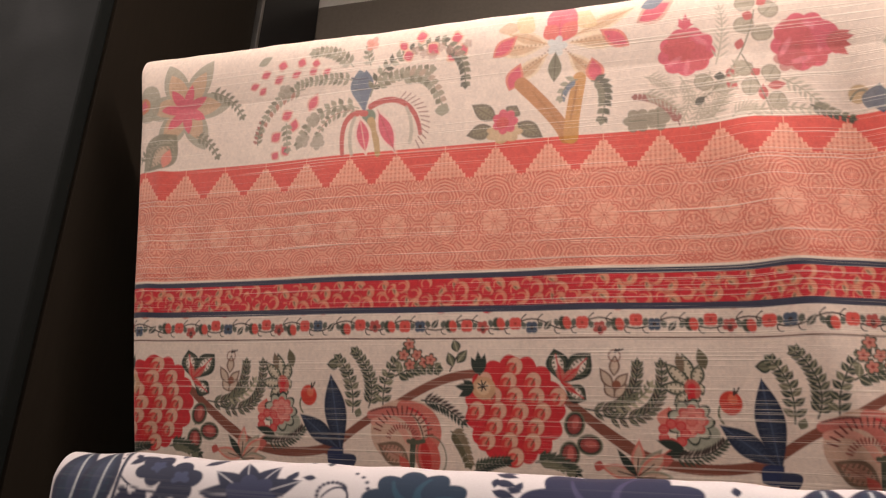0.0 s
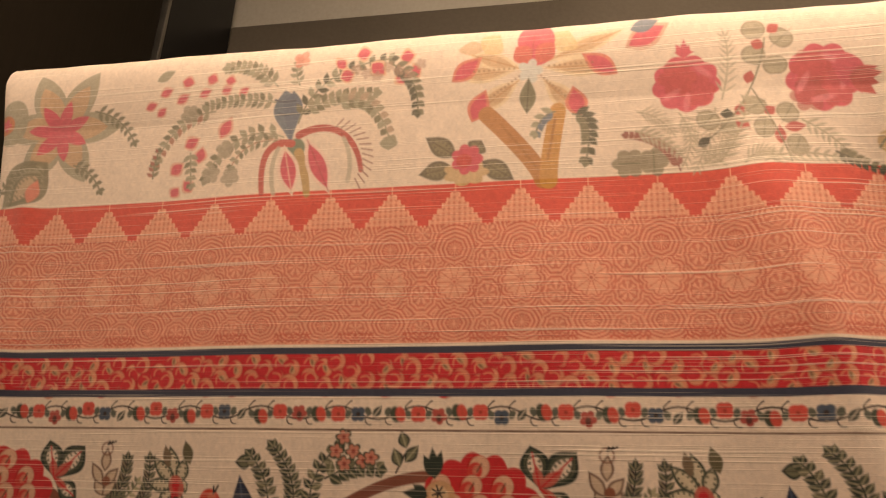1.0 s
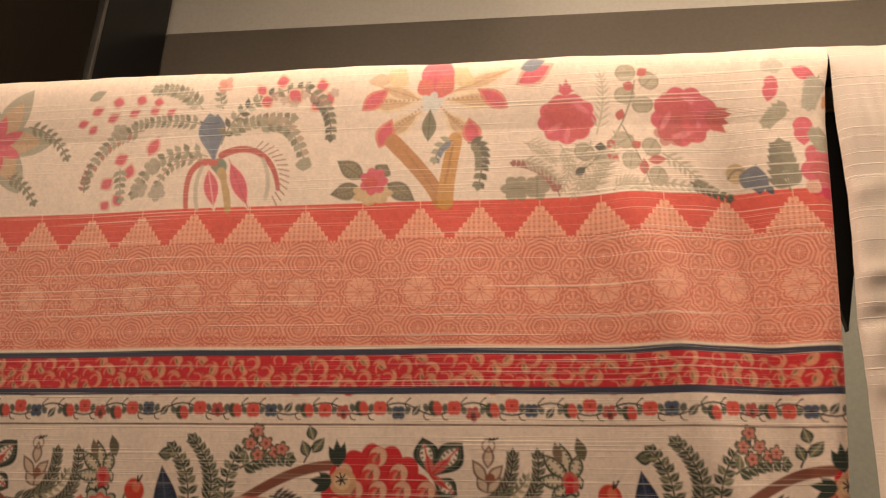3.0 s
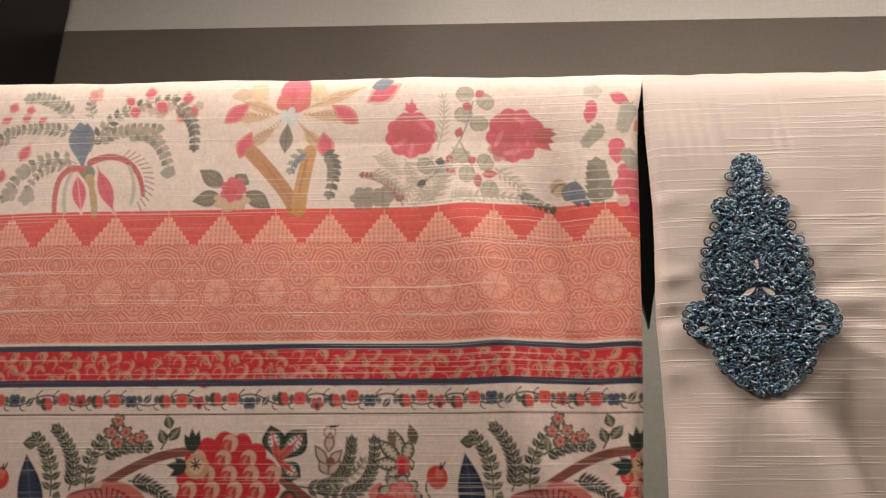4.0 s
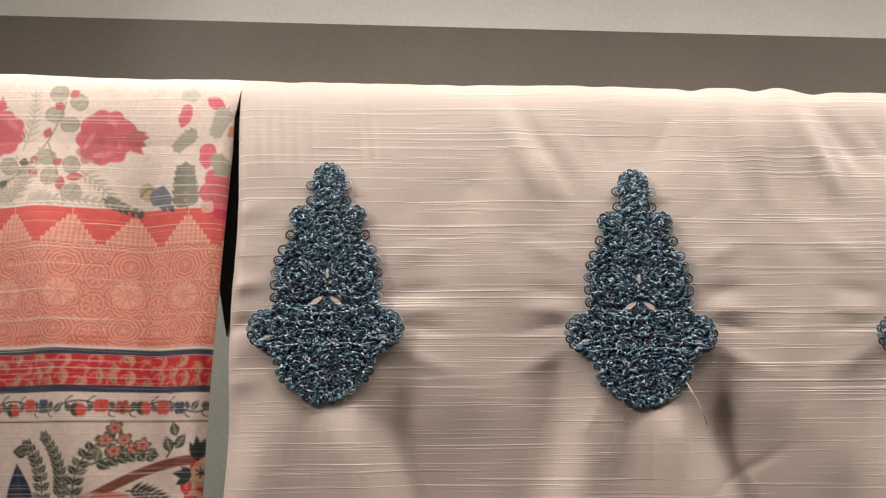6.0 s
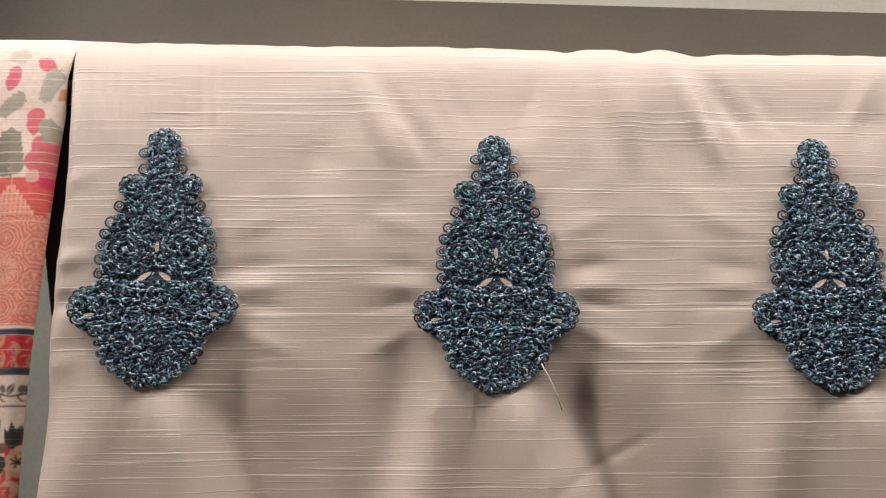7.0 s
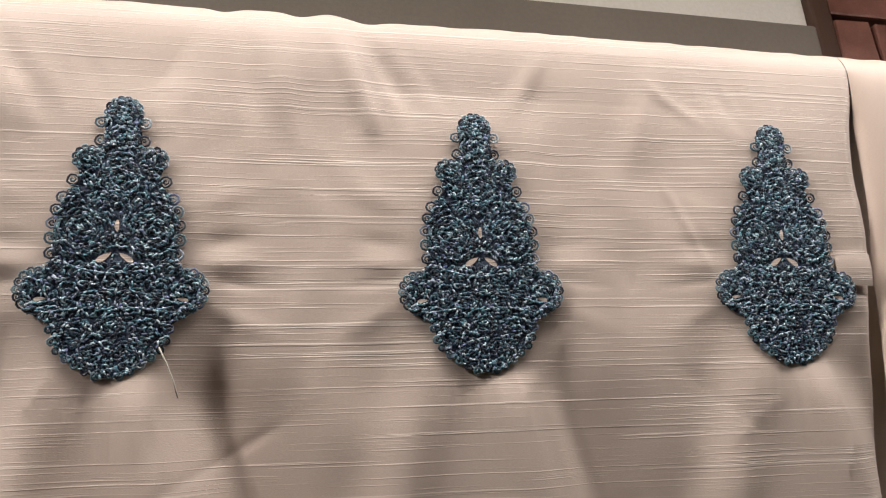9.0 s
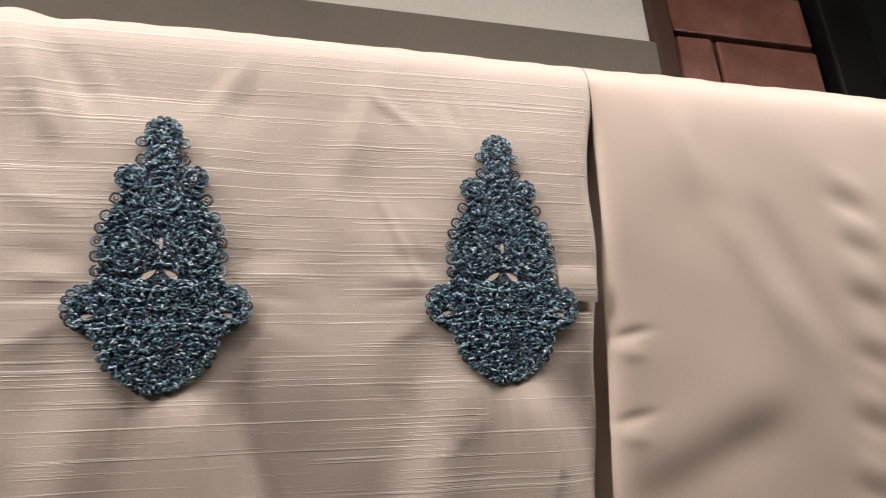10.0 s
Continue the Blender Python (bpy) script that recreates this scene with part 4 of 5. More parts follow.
def lower_flowers(s, o):
    """One repeat of the flowering branch along the foot of the cloth; o is the middle of its red flower."""
    cx, cz = o, -195.4
    # brown branches
    s.stroke([(o + 21.0, -186.6), (o + 33.3, -197.0), (o + 45.1, -205.8), (o + 53.3, -210.7)], (4.2, 5.4), BARK)
    s.stroke([(o + 53.3, -210.7), (o + 67.8, -221.5), (o + 94.0, -221.7), (o + 110.6, -217.4)], (5.2, 4.6), BARK)
    s.stroke([(o + 110.7, -218.6), (o + 124.0, -209.7), (o + 136.9, -197.3), (o + 151.1, -195.8)], (4.0, 4.4), BARK)
    s.stroke([(o - 62.2, -194.6), (o - 49.4, -187.2), (o - 36.7, -179.3), (o - 20.3, -178.5)], (4.0, 4.4), BARK)
    # scaled red flower
    s.lobed(cx, cz, 24.0, 15, 0.055, RED, 0, 1.0, 1.05)
    row = 0
    z = cz + 20.5
    while z > cz - 26:
        half = math.sqrt(max(0.0, 24.0 ** 2 - ((z - cz) / 1.05) ** 2)) - 2.0
        n = max(1, int(half * 2 / 9.4))
        for k in range(n + 1):
            x = cx - half + 2 * half * (k + (0.25 if row % 2 else 0.0)) / n if n > 1 else cx
            if abs(x - cx) > half:
                continue
            s.oval(x, z, 4.5, 4.9, srgb(186, 34, 34), -25)
            s.oval(x + 0.4, z + 0.3, 3.9, 4.3, srgb(222, 172, 146), -25, 0.95)
            s.oval(x - 1.5, z - 1.2, 2.9, 3.4, srgb(212, 62, 58), -25)
            s.oval(x - 0.9, z - 0.6, 1.2, 1.9, srgb(214, 128, 106), -30, 0.9)
            s.stroke([(x - 0.6, z - 1.4), (x + 1.2, z + 1.6)], 0.4, srgb(110, 70, 52), 0.7)
        z -= 7.2
        row += 1
    s.oval(o - 15.2, -185.5, 6.0, 5.6, srgb(206, 158, 122))
    s.oval(o - 15.5, -185.3, 3.6, 3.4, srgb(220, 184, 148))
    for g in range(7):
        s.stroke([(o - 15.7, -184.6), (o - 15.8 + 2.6 * math.cos(g * 0.9), -184.2 + 2.6 * math.sin(g * 0.9))], 0.4, INK)
    for x1, z1 in ((o - 21.7, -170.2), (o - 18.2, -167.3), (o - 14.5, -168.5)):
        s.leaf(o - 17.2, -179.1, x1, z1, 4.2, DARKGREEN)
    for x1, z1 in ((o - 30.2, -184.5), (o - 28.2, -189.8), (o - 25.9, -181.5)):
        s.leaf(o - 20.2, -185.6, x1, z1, 4.0, DARKGREEN)
    # leaf trio
    s.stroke([(o - 32.9, -177.4), (o - 29.3, -170.2)], 0.6, INK)
    for x0, z0, x1, z1 in ((o - 28.7, -167.8, o - 30.8, -161.2), (o - 31.1, -175.0, o - 33.8, -167.8), (o - 29.2, -173.2, o - 23.7, -166.7)):
        s.leaf(x0, z0, x1, z1, 5.0, OLIVE, srgb(190, 180, 150), DARKGREEN)
    # butterfly-shaped leaves
    for x1, z1, w in ((o + 20.1, -166.2, 11.5), (o + 37.9, -168.5, 12.5), (o + 35.4, -190.4, 9.5)):
        s.leaf(o + 24.1, -183.3, x1, z1, w, srgb(120, 116, 92), None, DARKGREEN, 1.0, 0.6)
        s.leaf(o + 23.9, -182.5, o + (x1 - o) * 0.93 + 0.07 * 26, z1 * 0.93 - 0.07 * 186, w * 0.72, CREAM, None, srgb(70, 74, 60), 1.0, 0.6)
        s.leaf(o + 23.6, -181.8, o + (x1 - o) * 0.6 + 0.4 * 25.5, z1 * 0.6 - 0.4 * 184, w * 0.34, srgb(200, 100, 88), RED)
        s.stroke([(o + 23.6, -182.2), (o + (x1 - o) * 0.85 + 0.15 * 25.5, z1 * 0.85 - 0.15 * 184)], 0.5, RED)
    # pale outlined plant
    for x0, z0, x1, z1 in ((o + 48.2, -189.1, o + 43.9, -181.4), (o + 48.2, -189.1, o + 54.4, -182.4), (o + 47.8, -184.7, o + 41.8, -175.2), (o + 48.3, -184.7, o + 55.1, -177.4), (o + 48.4, -179.1, o + 49.2, -169.0)):
        s.leaf(x0, z0, x1, z1, 5.2, srgb(206, 180, 158), None, srgb(120, 92, 78))
    s.oval(o + 49.5, -183.0, 2.0, 2.0, srgb(140, 84, 64))
    s.oval(o + 48.9, -169.6, 3.0, 3.0, srgb(140, 96, 80), 0, 1, 0.25, 0.7)
    for g in (-1, 0, 1):
        s.stroke([(o + 49.0, -167.9), (o + 51.4 + 1.6 * g, -166.5)], 0.45, INK)
    # dark fern
    s.spray([(o + 34.6, -194.3), (o + 52.1, -197.9), (o + 58.8, -187.4), (o + 59.1, -174.3)], 13, 6.8, 2.4, [DARKGREEN, GREEN, DARKGREEN, INK], DARKGREEN, 42, vein=srgb(170, 158, 132))
    s.spray([(o + 41.1, -196.8), (o + 63.2, -202.7), (o + 71.2, -191.1), (o + 69.8, -174.3)], 14, 6.8, 2.4, [DARKGREEN, GREEN, INK], DARKGREEN, 42, vein=srgb(170, 158, 132))
    s.spray([(o + 47.0, -192.8), (o + 59.2, -192.6), (o + 64.5, -183.4)], 7, 5.5, 1.6, [srgb(170, 160, 132), OLIVE], OLIVE, 50)
    # three fruits on a stalk
    s.stroke([(o + 26.5, -207.6), (o + 31.0, -204.9), (o + 25.8, -201.1)], 0.6, OLIVE)
    for x, z, g in ((o + 29.3, -201.6, -15), (o + 36.3, -210.9, 85), (o + 26.6, -215.6, -5)):
        s.oval(x, z, 5.0, 6.2, OLIVE, g)
        s.oval(x, z, 4.2, 5.4, DARKGREEN, g)
        s.oval(x, z, 3.4, 4.5, srgb(150, 66, 60), g)
        s.oval(x + 0.4, z + 0.4, 1.6, 3.0, srgb(196, 100, 90), g)
    # pale lily
    for x0, z0, x1, z1, c in ((o + 57.6, -224.4, o + 40.4, -220.0, PINK), (o + 57.6, -224.4, o + 59.0, -207.3, PINK), (o + 57.6, -224.4, o + 69.2, -211.4, SAGE), (o + 57.6, -224.4, o + 73.0, -212.6, PINK), (o + 57.6, -225.1, o + 73.9, -223.8, SAGE)):
        s.leaf(x0, z0, x1, z1, 6.5, srgb(204, 168, 146), None, c)
        s.stroke([(x0, z0), ((x0 + x1) / 2, (z0 + z1) / 2)], 0.5, INK, 0.8)
    s.leaf(o + 57.6, -224.4, o + 48.8, -212.1, 4.0, DARKGREEN)
    s.leaf(o + 38.0, -219.5, o + 42.8, -221.2, 5.0, srgb(196, 90, 80))
    s.leaf(o + 72.9, -211.3, o + 69.9, -220.2, 4.5, srgb(200, 100, 88))
    # star blossom
    for g in range(7):
        a = 1.57 + g * 6.283 / 7
        x1, z1 = o + 79.0 + 10.0 * math.cos(a), -180.5 + 12.5 * math.sin(a)
        s.leaf(o + 84.1, -185.1, x1, z1, 6.4, srgb(205, 188, 164), None, GREEN, 1.0, 0.55)
    s.leaf(o + 79.0, -176.8, o + 76.8, -167.7, 4, srgb(120, 100, 80))
    s.leaf(o + 89.2, -175.5, o + 86.3, -165.8, 5, srgb(100, 92, 70))
    s.oval(o + 83.3, -184.5, 3.4, 4.6, srgb(196, 96, 84), 20)
    s.oval(o + 82.9, -183.9, 1.8, 2.2, RED)
    s.leaf(o + 81.5, -189.6, o + 84.1, -185.8, 3.5, RED)
    # red bud
    s.oval(o + 99.4, -190.3, 4.9, 5.4, srgb(208, 66, 50), 20)
    s.oval(o + 100.3, -188.7, 2.0, 2.4, srgb(222, 120, 90), 20, 0.8)
    s.stroke([(o + 101.6, -186.2), (o + 103.1, -183.6)], 0.6, INK)
    s.stroke([(o + 100.9, -186.8), (o + 101.1, -184.0)], 0.6, INK)
    s.stroke([(o + 94.8, -191.9), (o + 92.9, -195.7), (o + 96.0, -199.4)], 0.8, OLIVE)
    # pink rose in a grey-green cup
    s.leaf(o + 80.0, -208.6, o + 79.9, -188.4, 10, srgb(120, 120, 104), INK, DARKGREEN)
    s.leaf(o + 70.7, -202.6, o + 72.8, -192.3, 9, PINK, RED)
    s.oval(o + 85.7, -205.9, 9, 6, srgb(160, 158, 140), 15)
    s.lobed(o + 81.9, -199.1, 9.4, 9, 0.14, DARKGREEN)
    s.lobed(o + 81.9, -199.1, 8.4, 9, 0.14, srgb(176, 172, 152))
    s.lobed(o + 82.4, -198.6, 6.6, 8, 0.12, srgb(206, 90, 84))
    for k in range(8):
        s.oval(o + 82.4 + 4.2 * math.cos(k * 0.785), -198.6 + 4.2 * math.sin(k * 0.785), 1.8, 1.7, srgb(226, 142, 128), 0, 0.9)
    s.oval(o + 82.4, -198.6, 2.0, 2.0, srgb(222, 120, 108))
    for g in range(7):
        s.oval(o + 74.5 + 5.0 * math.cos(g * 0.9), -204.5 + 4.4 * math.sin(g * 0.9), 2.3, 2.2, srgb(214, 96, 88), 0, 1)
        s.oval(o + 74.5 + 5.0 * math.cos(g * 0.9), -204.5 + 4.4 * math.sin(g * 0.9), 2.3, 2.2, RED, 0, 1, 0.2, 0.5)
    s.leaf(o + 78.8, -211.1, o + 66.6, -207.7, 4.5, DARKGREEN)
    s.leaf(o + 80.3, -212.3, o + 70.1, -213.9, 4.0, DARKGREEN)
    s.spray([(o + 73.2, -215.1), (o + 87.9, -217.0), (o + 95.9, -208.1)], 13, 6.0, 1.4, [GREEN, INK], DARKGREEN, 48)
    # pair of indigo leaves
    s.leaf(o + 119.2, -221.9, o + 112.5, -179.1, 12.5, INDIGO, srgb(84, 96, 122), srgb(38, 46, 66), 1.0, 0.55)
    s.leaf(o + 117.5, -217.2, o + 94.2, -200.1, 10.5, INDIGO, srgb(84, 96, 122), srgb(38, 46, 66), 1.0, 0.5)
    s.leaf(o + 111.1, -224.6, o + 120.3, -217.1, 10, srgb(44, 54, 86))
    s.leaf(o + 125.0, -227.6, o + 119.7, -219.5, 11, srgb(50, 56, 80))
    # grey fern over the leaves
    s.leaf(o + 117.8, -174.1, o + 110.1, -174.1, 6, OLIVE, INK, DARKGREEN)
    s.spray([(o + 125.4, -198.7), (o + 126.2, -186.5), (o + 123.6, -177.8), (o + 117.0, -171.6)], 8, 6.2, 3.2, [GREEN, srgb(104, 100, 80), DARKGREEN], GREEN, 55, vein=srgb(190, 178, 150))
    s.spray([(o + 134.2, -196.1), (o + 138.4, -186.3), (o + 134.5, -175.3), (o + 126.6, -167.8)], 10, 6.2, 2.9, [GREEN, DARKGREEN], DARKGREEN, 52, vein=srgb(190, 178, 150))
    s.leaf(o + 127.6, -201.1, o + 129.4, -196.2, 4, OLIVE)
    # small leafy twig
    s.spray([(o - 68.8, -195.9), (o - 69.3, -183.8), (o - 65.7, -174.0), (o - 56.6, -167.8)], 8, 6.0, 3.2, [GREEN, OLIVE, DARKGREEN], DARKGREEN, 55, vein=srgb(190, 178, 150))
    s.spray([(o - 62.0, -180.0), (o - 52.0, -174.0), (o - 40.0, -176.0)], 6, 6.5, 4.0, [GREEN, OLIVE], DARKGREEN, 55, vein=srgb(190, 178, 150))
    for x, z in ((o - 59.1, -171.5), (o - 55.6, -176.4), (o - 51.9, -171.5), (o - 47.8, -175.1), (o - 56.0, -166.0), (o - 44.6, -173.9)):
        s.lobed(x + 1.5, z + 2.2, 2.9, 5, 0.25, GREEN, 15 * x)
        s.lobed(x + 1.5, z + 2.2, 2.2, 5, 0.25, srgb(206, 130, 112), 15 * x)
        s.oval(x + 1.5, z + 2.2, 0.8, 0.8, srgb(150, 60, 52))
    # feathered leaf beside the flower
    s.spray([(o - 47.9, -191.9), (o - 37.6, -191.7), (o - 26.1, -202.0)], 11, 6.5, 1.6, [DARKGREEN, INK], DARKGREEN, 46)
    # large pink paisley bloom
    s.lobed(o - 56.4, -207.5, 17, 2, 0.12, srgb(206, 168, 146), 0, 1.0, 1.0)
    s.stroke([(o - 75.3, -199.7), (o - 62.2, -194.6), (o - 51.6, -198.0), (o - 49.8, -213.2)], 4.6, srgb(196, 108, 96))
    s.stroke([(o - 73.8, -203.3), (o - 63.3, -199.4), (o - 57.8, -206.4), (o - 55.0, -212.2)], 3.4, srgb(214, 150, 132))
    s.stroke([(o - 75.4, -197.9), (o - 62.3, -192.8), (o - 48.4, -195.5), (o - 46.6, -211.9)], 0.8, INK, 0.7)
    s.stroke([(o - 58.2, -195.1), (o - 40.1, -195.3), (o - 37.2, -208.1), (o - 43.3, -215.3)], 6.0, srgb(204, 112, 98))
    s.stroke([(o - 55.6, -195.7), (o - 45.1, -197.8), (o - 42.3, -205.9), (o - 45.2, -214.2)], 1.0, RED, 0.8)
    for k in range(16):
        a = 0.15 + k * 0.18
        s.stroke([(o - 58.0 + 12.5 * math.cos(a), -211.0 + 12.0 * math.sin(a)), (o - 58.0 + 16.5 * math.cos(a), -211.0 + 16.0 * math.sin(a))], 0.6, srgb(120, 56, 50), 0.8)
        s.stroke([(o - 58.0 + 7.0 * math.cos(a), -213.0 + 7.0 * math.sin(a)), (o - 58.0 + 9.5 * math.cos(a), -213.0 + 9.5 * math.sin(a))], 0.5, srgb(150, 80, 70), 0.7)
    s.oval(o - 44.4, -219.9, 6.5, 9.5, srgb(204, 92, 80), 10)
    s.oval(o - 45.4, -220.0, 2.6, 8.0, srgb(190, 50, 46), 10)
    s.oval(o - 42.5, -219.3, 8.0, 10.5, OLIVE, 10, 0.9, 0.25, 0.7)
    s.stroke([(o - 52.4, -212.1), (o - 52.7, -220.3), (o - 53.1, -227.2)], (3.0, 2.6), srgb(70, 76, 62))
    s.stroke([(o - 55.0, -212.2), (o - 51.7, -213.3), (o - 46.6, -211.9)], 2.0, srgb(84, 84, 66))
    s.leaf(o - 54.6, -222.7, o - 72.0, -214.0, 12, srgb(180, 132, 112), BARK, srgb(120, 96, 78))
    s.leaf(o - 54.4, -227.3, o - 59.9, -219.4, 5, srgb(196, 88, 76))
    # leafy sprig under the flower
    s.spray([(o - 32.2, -206.8), (o - 27.1, -208.9), (o - 23.2, -221.3)], 8, 6.5, 2.8, [srgb(96, 88, 64), srgb(130, 112, 88)], OLIVE, 45)
    s.spray([(o - 20.7, -225.7), (o - 13.5, -220.9), (o - 3.9, -220.0)], 10, 6.0, 1.8, [DARKGREEN, GREEN], DARKGREEN, 46)
    s.spray([(o + 10.1, -219.9), (o + 20.5, -216.2), (o + 29.5, -223.4)], 9, 6.5, 1.9, [DARKGREEN, GREEN], DARKGREEN, 46)
    s.spray([(o + 11.8, -219.8), (o + 17.9, -217.0), (o + 26.6, -223.1)], 5, 6.0, 3.4, [OLIVE, GREEN], OLIVE, 50)

PRINT = print_sheet()


def printed_relief(x, z):
    d = 0.0012 * waves(x, z, 3, 6, 14, 9) + 0.0005 * waves(x, z, 4, 6, 60, 18) + 0.00012 * waves(x, z, 5, 8, 150, 60)
    d = d + 0.0022 * bell(x, -0.425, 0.006) + 0.0045 * (1 / (1 + np.exp((x + 0.425) / 0.004)) - 1) * 0.5
    d = d + ridge(x, z, -0.092, -0.060, -0.054, -0.225, 0.014, 0.0105)
    d = d + ridge(x, z, -0.180, -0.08, -0.150, -0.23, 0.026, 0.0030) + ridge(x, z, -0.31, -0.06, -0.30, -0.23, 0.03, 0.0026)
    d = d - ridge(x, z, -0.048, -0.05, -0.018, -0.22, 0.013, 0.0085)
    # the foot of the cloth falls back
    low = np.clip((-0.125 - z) / 0.05, 0, None)
    return d - 0.0022 * low ** 1.6


printed = tagged(new("printed_cloth"), "cream cotton cloth with printed red flowers and coral borders", "cloth")
printed.matrix_world = FAB
cols = np.linspace(0, 1, 1120)
pts, where, first = drape(cols, -np.arange(0.0004, 0.236, 0.00041),
                          lambda z: -0.4495 + 0.078 * max(0.0, -z - 0.005),
                          lambda z: 0.0010 - 0.0035 * min(1.0, max(0.0, (-z - 0.004) / 0.02)) - 0.038 * max(0.0, -z - 0.02), printed_relief, 11, fine=1.0)
grid_mesh("cloth_sheet", pts, MAT_PRINT, printed, PRINT.sample(where[..., 0] * 1000, where[..., 1] * 1000))

# ---- silk cloth with embroidered motifs ----
MOTIFS = (0.0468, 0.1977, 0.3473, 0.4970)


def silk_relief(x, z):
    d = 0.0014 * waves(x, z, 21, 6, 16, 10) + 0.0003 * waves(x, z, 22, 6, 55, 26)
    d = d + 0.0007 * waves(x, z, 25, 7, 34, 22) + 0.00030 * waves(x, z, 26, 9, 120, 60)
    stiff = 0
    for i, c in enumerate(MOTIFS):
        k = (1.1, 1.3, 0.9, 0.9)[i]
        # the weight of the stitching pulls folds down from each motif
        d = d + k * (ridge(x, z, c + 0.008, -0.160, c + 0.033, -0.255, 0.0125, 0.0072)
                     - ridge(x, z, c + 0.032, -0.150, c + 0.066, -0.255, 0.0130, 0.0068)
                     + ridge(x, z, c - 0.020, -0.146, c - 0.046, -0.250, 0.0120, 0.0030)
                     - ridge(x, z, c - 0.038, -0.140, c - 0.066, -0.240, 0.0130, 0.0030))
        for sgn in (-1, 1):
            e = k * (1.0 + 0.35 * math.sin(5 * i + 2 * sgn))
            # puckers that radiate from the widest part
            d = d - e * ridge(x, z, c + sgn * 0.026, -0.103, c + sgn * 0.050, -0.100, 0.0040, 0.00080, 0.7)
            d = d + e * ridge(x, z, c + sgn * 0.028, -0.111, c + sgn * 0.054, -0.110, 0.0034, 0.00066, 0.7)
            d = d - e * ridge(x, z, c + sgn * 0.034, -0.1175, c + sgn * 0.056, -0.120, 0.0028, 0.00049, 0.7)
            d = d + e * ridge(x, z, c + sgn * 0.034, -0.128, c + sgn * 0.058, -0.139, 0.0045, 0.00061, 0.7)
            d = d + e * ridge(x, z, c + sgn * 0.024, -0.088, c + sgn * 0.052, -0.078, 0.0050, 0.00061, 0.7)
            d = d - e * ridge(x, z, c + sgn * 0.020, -0.072, c + sgn * 0.044, -0.054, 0.0060, 0.00047, 0.7)
            d = d + e * ridge(x, z, c + sgn * 0.014, -0.058, c + sgn * 0.034, -0.026, 0.0050, 0.00055, 0.7)
            d = d - e * ridge(x, z, c + sgn * 0.008, -0.040, c + sgn * (0.022 + 0.006 * (i % 3)), 0.000, 0.0045, 0.00049, 0.7)
        for a, n in ((-0.011, 0.026), (-0.002, 0.034), (0.0035, 0.020), (0.012, 0.030)):
            d = d + k * ridge(x, z, c + a, -0.154, c + 1.5 * a + 0.001 * i, -0.154 - n, 0.0022, 0.00028)
        stiff = np.maximum(stiff, np.exp(-(((x - c) / 0.036) ** 6 + ((z + 0.098) / 0.060) ** 6)))
    for c, h in ((0.122, 0.0032), (0.272, 0.0040), (0.420, 0.0030)):
        d = d - ridge(x, z, c - 0.010, -0.165, c + 0.004, -0.255, 0.016, h) + ridge(x, z, c + 0.020, -0.175, c + 0.030, -0.255, 0.013, 0.8 * h)
        d = d + ridge(x, z, c - 0.020, -0.060, c + 0.012, -0.095, 0.010, 0.0009, 0.7) - ridge(x, z, c + 0.004, -0.030, c - 0.020, -0.075, 0.009, 0.0009, 0.7)
    # slack folds that hang from the rod
    d = d + ridge(x, z, 0.281, 0.008, 0.303, -0.050, 0.0060, 0.0026) - ridge(x, z, 0.293, 0.008, 0.322, -0.042, 0.0055, 0.0024)
    d = d + ridge(x, z, 0.256, 0.006, 0.268, -0.060, 0.0075, 0.0016) - ridge(x, z, 0.244, 0.004, 0.252, -0.045, 0.0060, 0.0012)
    d = d + ridge(x, z, 0.385, -0.004, 0.364, -0.040, 0.0055, 0.0012) - ridge(x, z, 0.392, -0.004, 0.374, -0.045, 0.0060, 0.0008)
    d = d + ridge(x, z, 0.128, 0.000, 0.152, -0.052, 0.0060, 0.0015) - ridge(x, z, 0.139, 0.000, 0.168, -0.050, 0.0050, 0.0012)
    d = d + ridge(x, z, 0.440, -0.012, 0.425, -0.060, 0.0070, 0.0012)
    for c in (0.010, 0.016, 0.022, 0.028, 0.036, 0.060, 0.066):
        d = d + ridge(x, z, c, 0.004, c + 0.003, -0.036, 0.0021, 0.00040)
    # the outer edge beside the rod's end is drawn in
    for zz, hh in ((-0.062, 0.0012), (-0.100, 0.0020), (-0.118, -0.0014), (-0.145, 0.0012)):
        d = d + ridge(x, z, 0.0, zz, 0.020, zz + 0.004, 0.0050, hh, 0.7)
    rng = random.Random(77)
    for _ in range(46):
        px, pz, g = rng.uniform(0.0, 0.55), rng.uniform(-0.23, -0.01), rng.choice((-1, 1)) * rng.uniform(0.5, 1.35)
        n = rng.uniform(0.015, 0.045)
        d = d + ridge(x, z, px, pz, px + n * math.cos(g), pz + n * math.sin(g), rng.uniform(0.0025, 0.007), rng.choice((-1, 1)) * rng.uniform(0.0002, 0.0007))
    low = np.clip((-0.140 - z) / 0.05, 0, None)
    return (d - 0.0012 * low ** 1.5) * (1 - 0.93 * stiff) + 0.0006 * stiff


